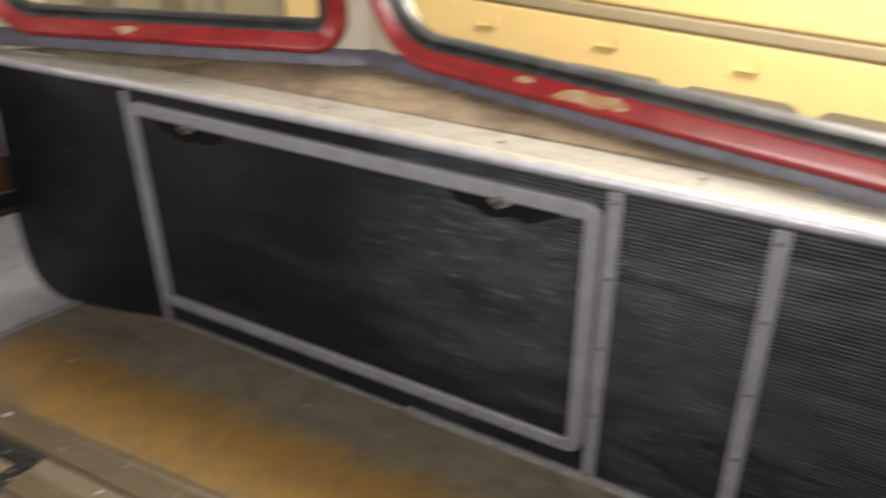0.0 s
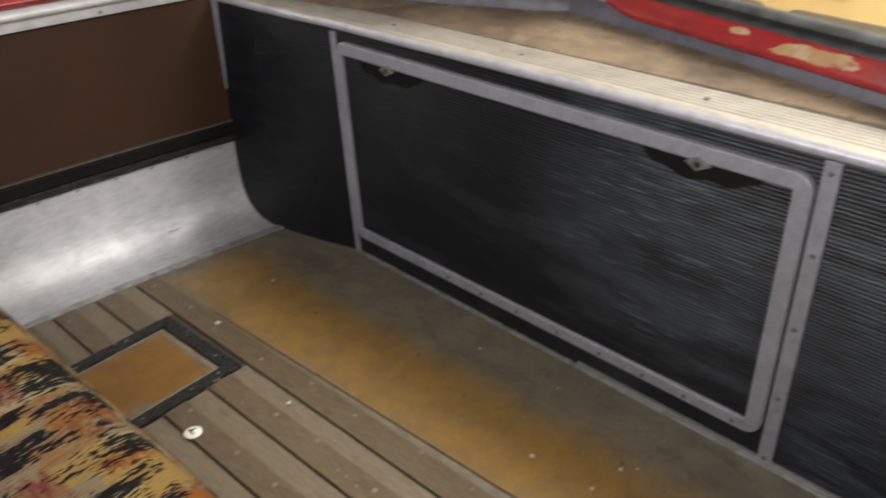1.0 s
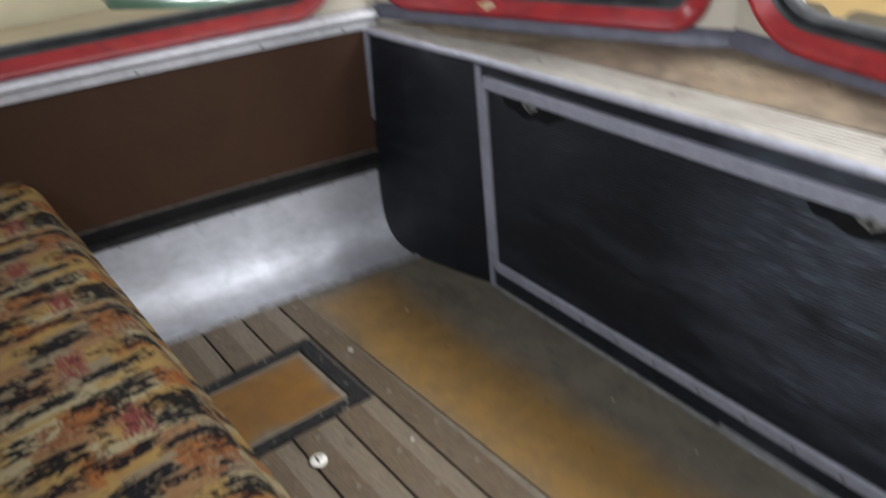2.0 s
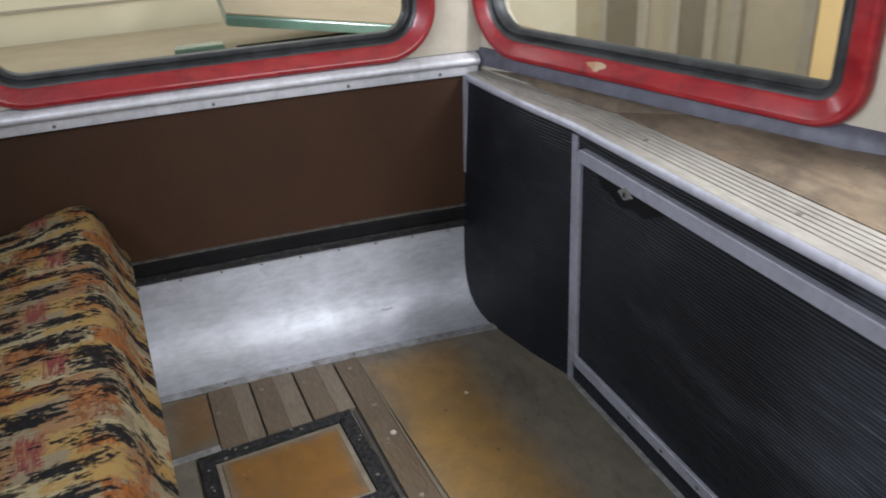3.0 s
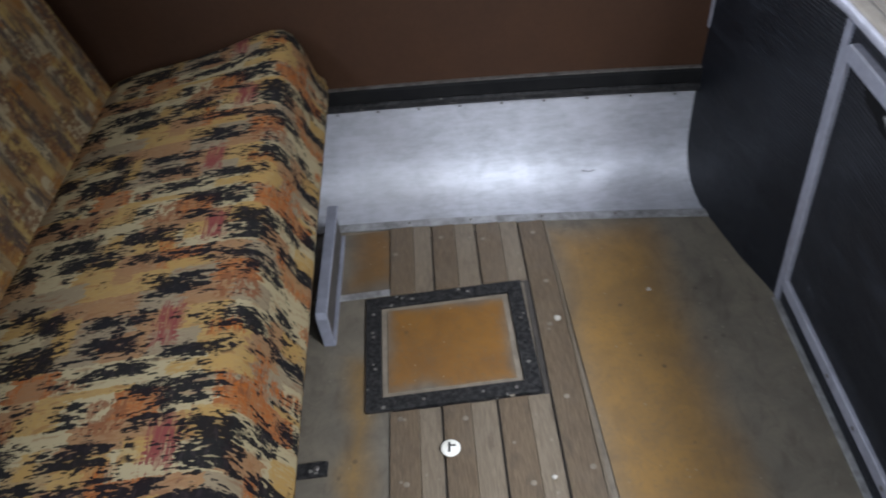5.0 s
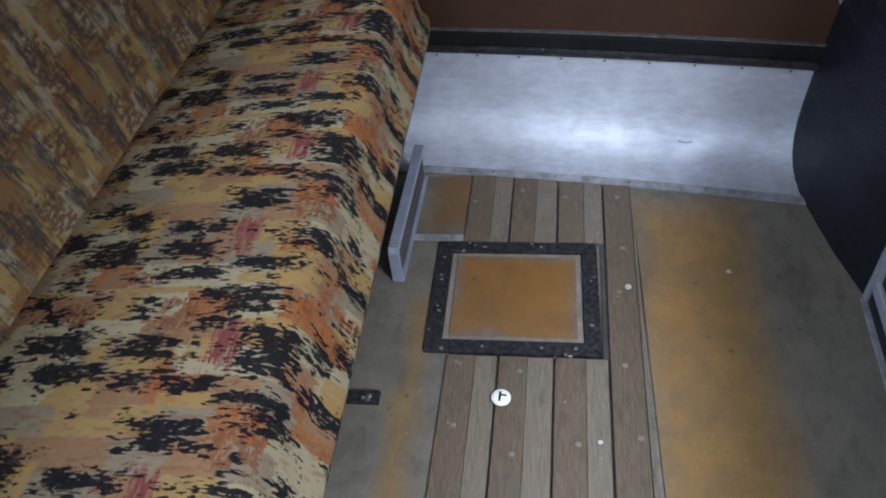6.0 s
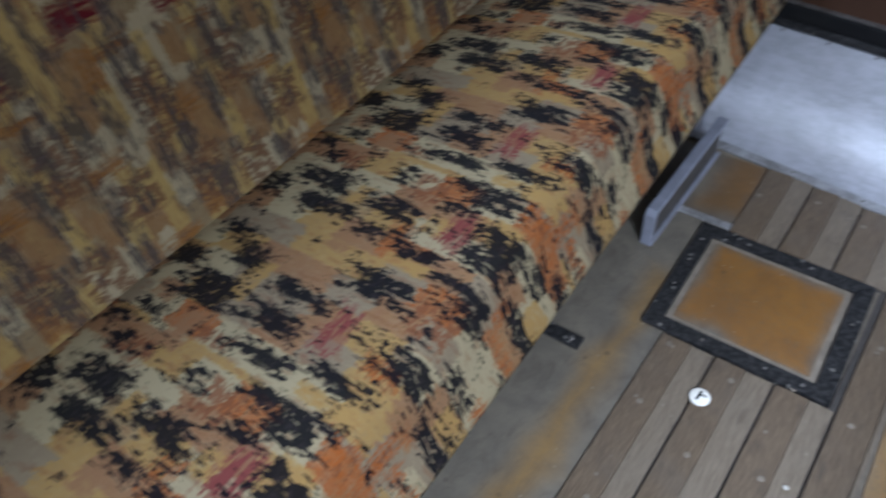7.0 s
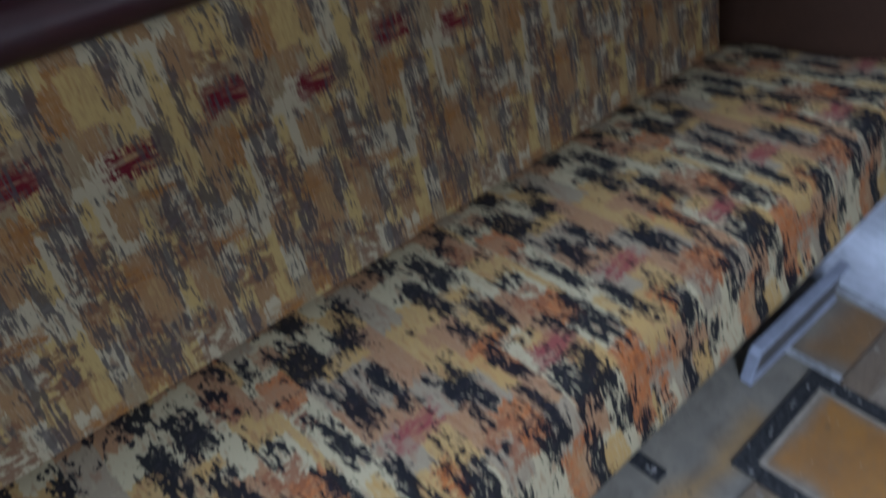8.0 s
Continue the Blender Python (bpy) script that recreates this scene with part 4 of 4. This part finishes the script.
cushion = part("seat_cushion", sweep(seat_pts, [seat_station(q) for q in qs], closed=True, uv=(us, qs)), SEAT_CLOTH, bench, "printed cloth seat cushion")
smooth(cushion, 60)
back_pts = [(-0.605, 0.360), (-0.612, 0.40), (-0.632, 0.48), (-0.652, 0.56), (-0.672, 0.64), (-0.692, 0.72), (-0.707, 0.768), (-0.728, 0.786), (-0.762, 0.786), (-0.78, 0.72), (-0.70, 0.36)]
bus = []
tot = 0.0
for i, (a, b) in enumerate(back_pts):
    if i:
        tot += math.dist(back_pts[i], back_pts[i - 1])
    bus.append(tot)
bqs = spread(-2.1, 0.44, 30)
backrest = part("backrest", sweep(back_pts, [(lambda a, b, q=q: aisle(a + 0.003 * noise.noise(Vector((q * 4, b * 9, 3))), q, b)) for q in bqs], closed=True, uv=(bus, bqs)), BACK_CLOTH, bench, "darker printed cloth backrest")
smooth(backrest, 60)
roll = part("top_roll", tube([aisle(-0.728, q, 0.806) for q in spread(-2.1, 0.45, 12)], 0.03, 14), VINYL, bench, "dark red vinyl roll")
smooth(roll)
part("top_board", box(-0.80, -0.738, -2.1, 0.45, 0.79, 0.95, 0.012, at=aisle), VINYL, bench, "dark red vinyl board")
part("seat_base", box(-0.62, -0.30, -2.1, 0.45, 0.0, 0.282, 0.004, at=aisle), DARK, bench, "dark base under the cushion")
part("back_board", box(-0.86, -0.79, -2.1, 0.45, 0.0, 0.775, 0.004, at=aisle), BROWN, bench, "brown board behind the backrest")
clip = part("foot_clip", box(-0.290, -0.222, -0.256, -0.230, 0.0, 0.009, 0.002, at=aisle), DARK_METAL, bench, "small dark floor clip")
part("screw", disc(aisle(-0.240, -0.243, 0.009), (0, 0, 1), 0.005, 0.002, 10), SCREW, clip)

# ---------------------------------------------------------------- kick plate by the bench
kick = thing("heater_box", (-0.875, -0.15, 0), "narrow grey metal box on the floor by the bench", "metal box")
bm = sweep([(-0.876, 0.0), (-0.876, 0.006), (-0.853, 0.006), (-0.853, 0.0)], [(lambda a, b, y=y, z=z, k=k: Vector((a - 0.045 * (y + 0.3), y + (b if k < 1 else b * (1 - k * 0)), z)) if k == 0 else Vector((a - 0.045 * (y + 0.3), y, z - b))) for y, z, k in ((-0.304, 0.0, 0), (-0.304, 0.076, 0), (-0.296, 0.088, 1), (-0.15, 0.088, 1), (0.0, 0.088, 1), (0.03, 0.088, 1))], closed=True)
bmesh.ops.bevel(bm, geom=list(bm.edges), offset=0.0016, segments=1, affect="EDGES")
part("cover", bm, GREY_PAINT, kick, "grey bent metal cover")
part("side_panel", block(bmesh.new(), [Vector((x - 0.045 * (y + 0.3), y, z)) for z in (0.0, 0.083) for x, y in ((-0.874, -0.298), (-0.860, -0.298), (-0.860, 0.02), (-0.874, 0.02))]), DULL, kick, "dull brown side panel")
part("lower_rim", block(bmesh.new(), [Vector((x - 0.045 * (y + 0.3), y, z)) for z in (0.001, 0.007) for x, y in ((-0.859, -0.300), (-0.852, -0.300), (-0.852, 0.02), (-0.859, 0.02))]), GREY_PAINT, kick, "thin metal rim")

# ---------------------------------------------------------------- small litter on the floor
cap = thing("bottle_cap", (-0.629, -0.553, 0.006), "small white printed disc lying on the floor", "cap")
part("disc", disc((-0.629, -0.553, 0.0075), (0.02, 0.03, 1), 0.0165, 0.003, 24), WHITE, cap)
part("print_bar", box(-0.633, -0.629, -0.562, -0.543, 0.0095, 0.0108), DARK, cap)
part("print_bar", box(-0.629, -0.620, -0.551, -0.548, 0.0095, 0.0108), DARK, cap)
for x, y, r in ((-0.234, -0.215, 0.006), (-0.421, -0.278, 0.009), (-0.250, -1.038, 0.006), (-0.093, -0.769, 0.0035), (-0.082, -0.964, 0.003), (-0.173, -1.165, 0.004), (-0.239, -1.155, 0.004), (-0.154, -1.185, 0.003), (-0.463, -0.617, 0.005)):
    bm = bmesh.new()
    bmesh.ops.create_icosphere(bm, subdivisions=1, radius=r)
    for v in bm.verts:
        v.co = Vector((v.co.x * random.uniform(0.7, 1.2), v.co.y * random.uniform(0.7, 1.2), v.co.z * 0.25)) + Vector((x, y, 0.002 + (0.006 if x < -0.4 else 0)))
    tagged(part("paper_scrap", bm, SCRAP), "tiny pale scrap of litter on the floor", "litter", "litter on the floor")

# ---------------------------------------------------------------- the hall outside
hall = part("ground", box(-9, 9, -9, 9, -0.95, -0.9), SHADE)
tagged(hall, "grey concrete hall floor", "ground", kind="structure")
coach = thing("parked_bus", (1.6, -1.0, -0.9), "yellow and cream bus parked alongside", "bus")


def coach_at(x, y, z):
    return Vector((x, y, z + 0.07 * (y + 0.4)))


part("body", box(1.56, 1.75, -6.0, 0.70, -0.5, 0.535, 0.01, at=coach_at), YELLOW, coach, "yellow painted side")
part("side_band", box(1.555, 1.75, -6.0, 0.70, 0.540, 0.585, 0.008, at=coach_at), TAN, coach, "grey-brown band")
part("upper_side", box(1.56, 1.75, -6.0, 0.70, 0.590, 0.84, 0.01, at=coach_at), YELLOW, coach, "yellow painted upper side")
part("gutter", box(1.54, 1.76, -6.0, 0.70, 0.845, 0.865, 0.004, at=coach_at), DARK, coach, "dark gutter")
part("roof", box(1.57, 3.2, -6.0, 0.70, 0.87, 0.98, 0.04, at=coach_at), WHITE, coach, "white roof")
for y in (-1.85, -1.42, -0.99, -0.56, -0.13):
    bm = bmesh.new()
    rim = rounded(y, y + 0.385, -0.05, 0.375, 0.05, 5, 2)
    lo, hi = [bm.verts.new(coach_at(1.566, s, z)) for s, z, *_ in rim], [bm.verts.new(coach_at(1.552, s, z)) for s, z, *_ in rim]
    bm.faces.new(hi)
    for k in range(len(rim)):
        bm.faces.new((lo[k], lo[(k + 1) % len(rim)], hi[(k + 1) % len(rim)], hi[k]))
    part("vent_panel", bm, SHADE, coach, "dull grey-brown rounded panel")
for y in (-1.69, -1.22, -0.75, -0.28, 0.19):
    hook = part("bracket", box(1.548, 1.562, y - 0.055, y + 0.02, 0.448, 0.454, 0.001, at=coach_at), HOOK, coach, "thin bent bracket")
    part("bracket", box(1.548, 1.562, y - 0.055, y - 0.049, 0.455, 0.490, 0.001, at=coach_at), HOOK, coach, "thin bent bracket")
cab = thing("cabinet", (1.9, 1.3, -0.9), "grey cabinet with pale upright frames in the hall", "cabinet")
part("body", box(1.9, 2.3, 0.95, 3.0, -0.9, 1.6, 0.01), BOARD, cab)
for y in (1.0, 1.45, 1.62, 1.9, 2.2, 2.6):
    part("upright", box(1.87, 1.9, y, y + 0.07, -0.9, 1.6, 0.004), CREAM, cab, "pale upright")
part("panel", box(1.875, 1.9, 1.66, 1.89, -0.9, 0.42, 0.004), SHADE, cab, "dull grey panel")
part("panel", box(1.875, 1.9, 2.26, 2.59, -0.9, 0.5, 0.004), SHADE, cab, "dull grey panel")
bench_top = thing("work_table", (-0.5, 1.4, -0.9), "tan board table in the hall beyond the end window", "table")
part("tabletop", box(-1.6, 0.6, 0.75, 2.1, 0.46, 0.50, 0.005), TAN, bench_top)
for x, y in ((-1.5, 0.85), (0.5, 0.85), (-1.5, 2.0), (0.5, 2.0)):
    part("leg", box(x - 0.03, x + 0.03, y - 0.03, y + 0.03, -0.9, 0.46, 0.004), TAN, bench_top)
pane = thing("glass_sheet", (-0.15, 1.2, 0.46), "tilted green-edged glass sheet with tan cover on a table", "glass sheet")


def tilted(x, y, z):
    return Vector((-0.15 + x, 1.2 + y, 0.60 - 0.17 * x + 0.24 * y + z))


part("sheet", box(-0.34, 0.32, -0.12, 0.45, 0.0, 0.035, 0.006, at=tilted), GREEN, pane, "thick green-edged glass")
part("cover", box(-0.335, 0.315, -0.115, 0.445, 0.036, 0.042, 0.002, at=tilted), TAN, pane, "tan protective cover")
part("prop", box(-0.45, 0.15, 1.15, 1.3, 0.501, 0.53, 0.004), DARK, pane, "dark wooden prop")
tagged(part("glass_block", box(-0.66, -0.5, 1.18, 1.26, 0.501, 0.56, 0.006), GREEN), "small green glass block on the table", "glass block")
liner = thing("pale_vehicle", (-1.0, 1.9, -0.9), "pale cream vehicle side beyond the table", "vehicle")
part("side", box(-3.0, -0.05, 2.15, 2.3, -0.9, 1.6, 0.02), PALE, liner)
for z in (0.62, 0.80, 0.98):
    part("moulding", box(-3.0, -0.05, 2.14, 2.15, z, z + 0.012, 0.002), CREAM, liner, "thin side moulding")
part("mirror_post", box(0.0, 0.05, 2.15, 2.2, -0.9, 1.5, 0.004), SHADE, liner, "grey post")
backdrop = part("backdrop", box(-6, 6, 3.0, 3.1, -0.9, 4.0), PALE)
tagged(backdrop, "pale cream hall wall", "backdrop", kind="structure")
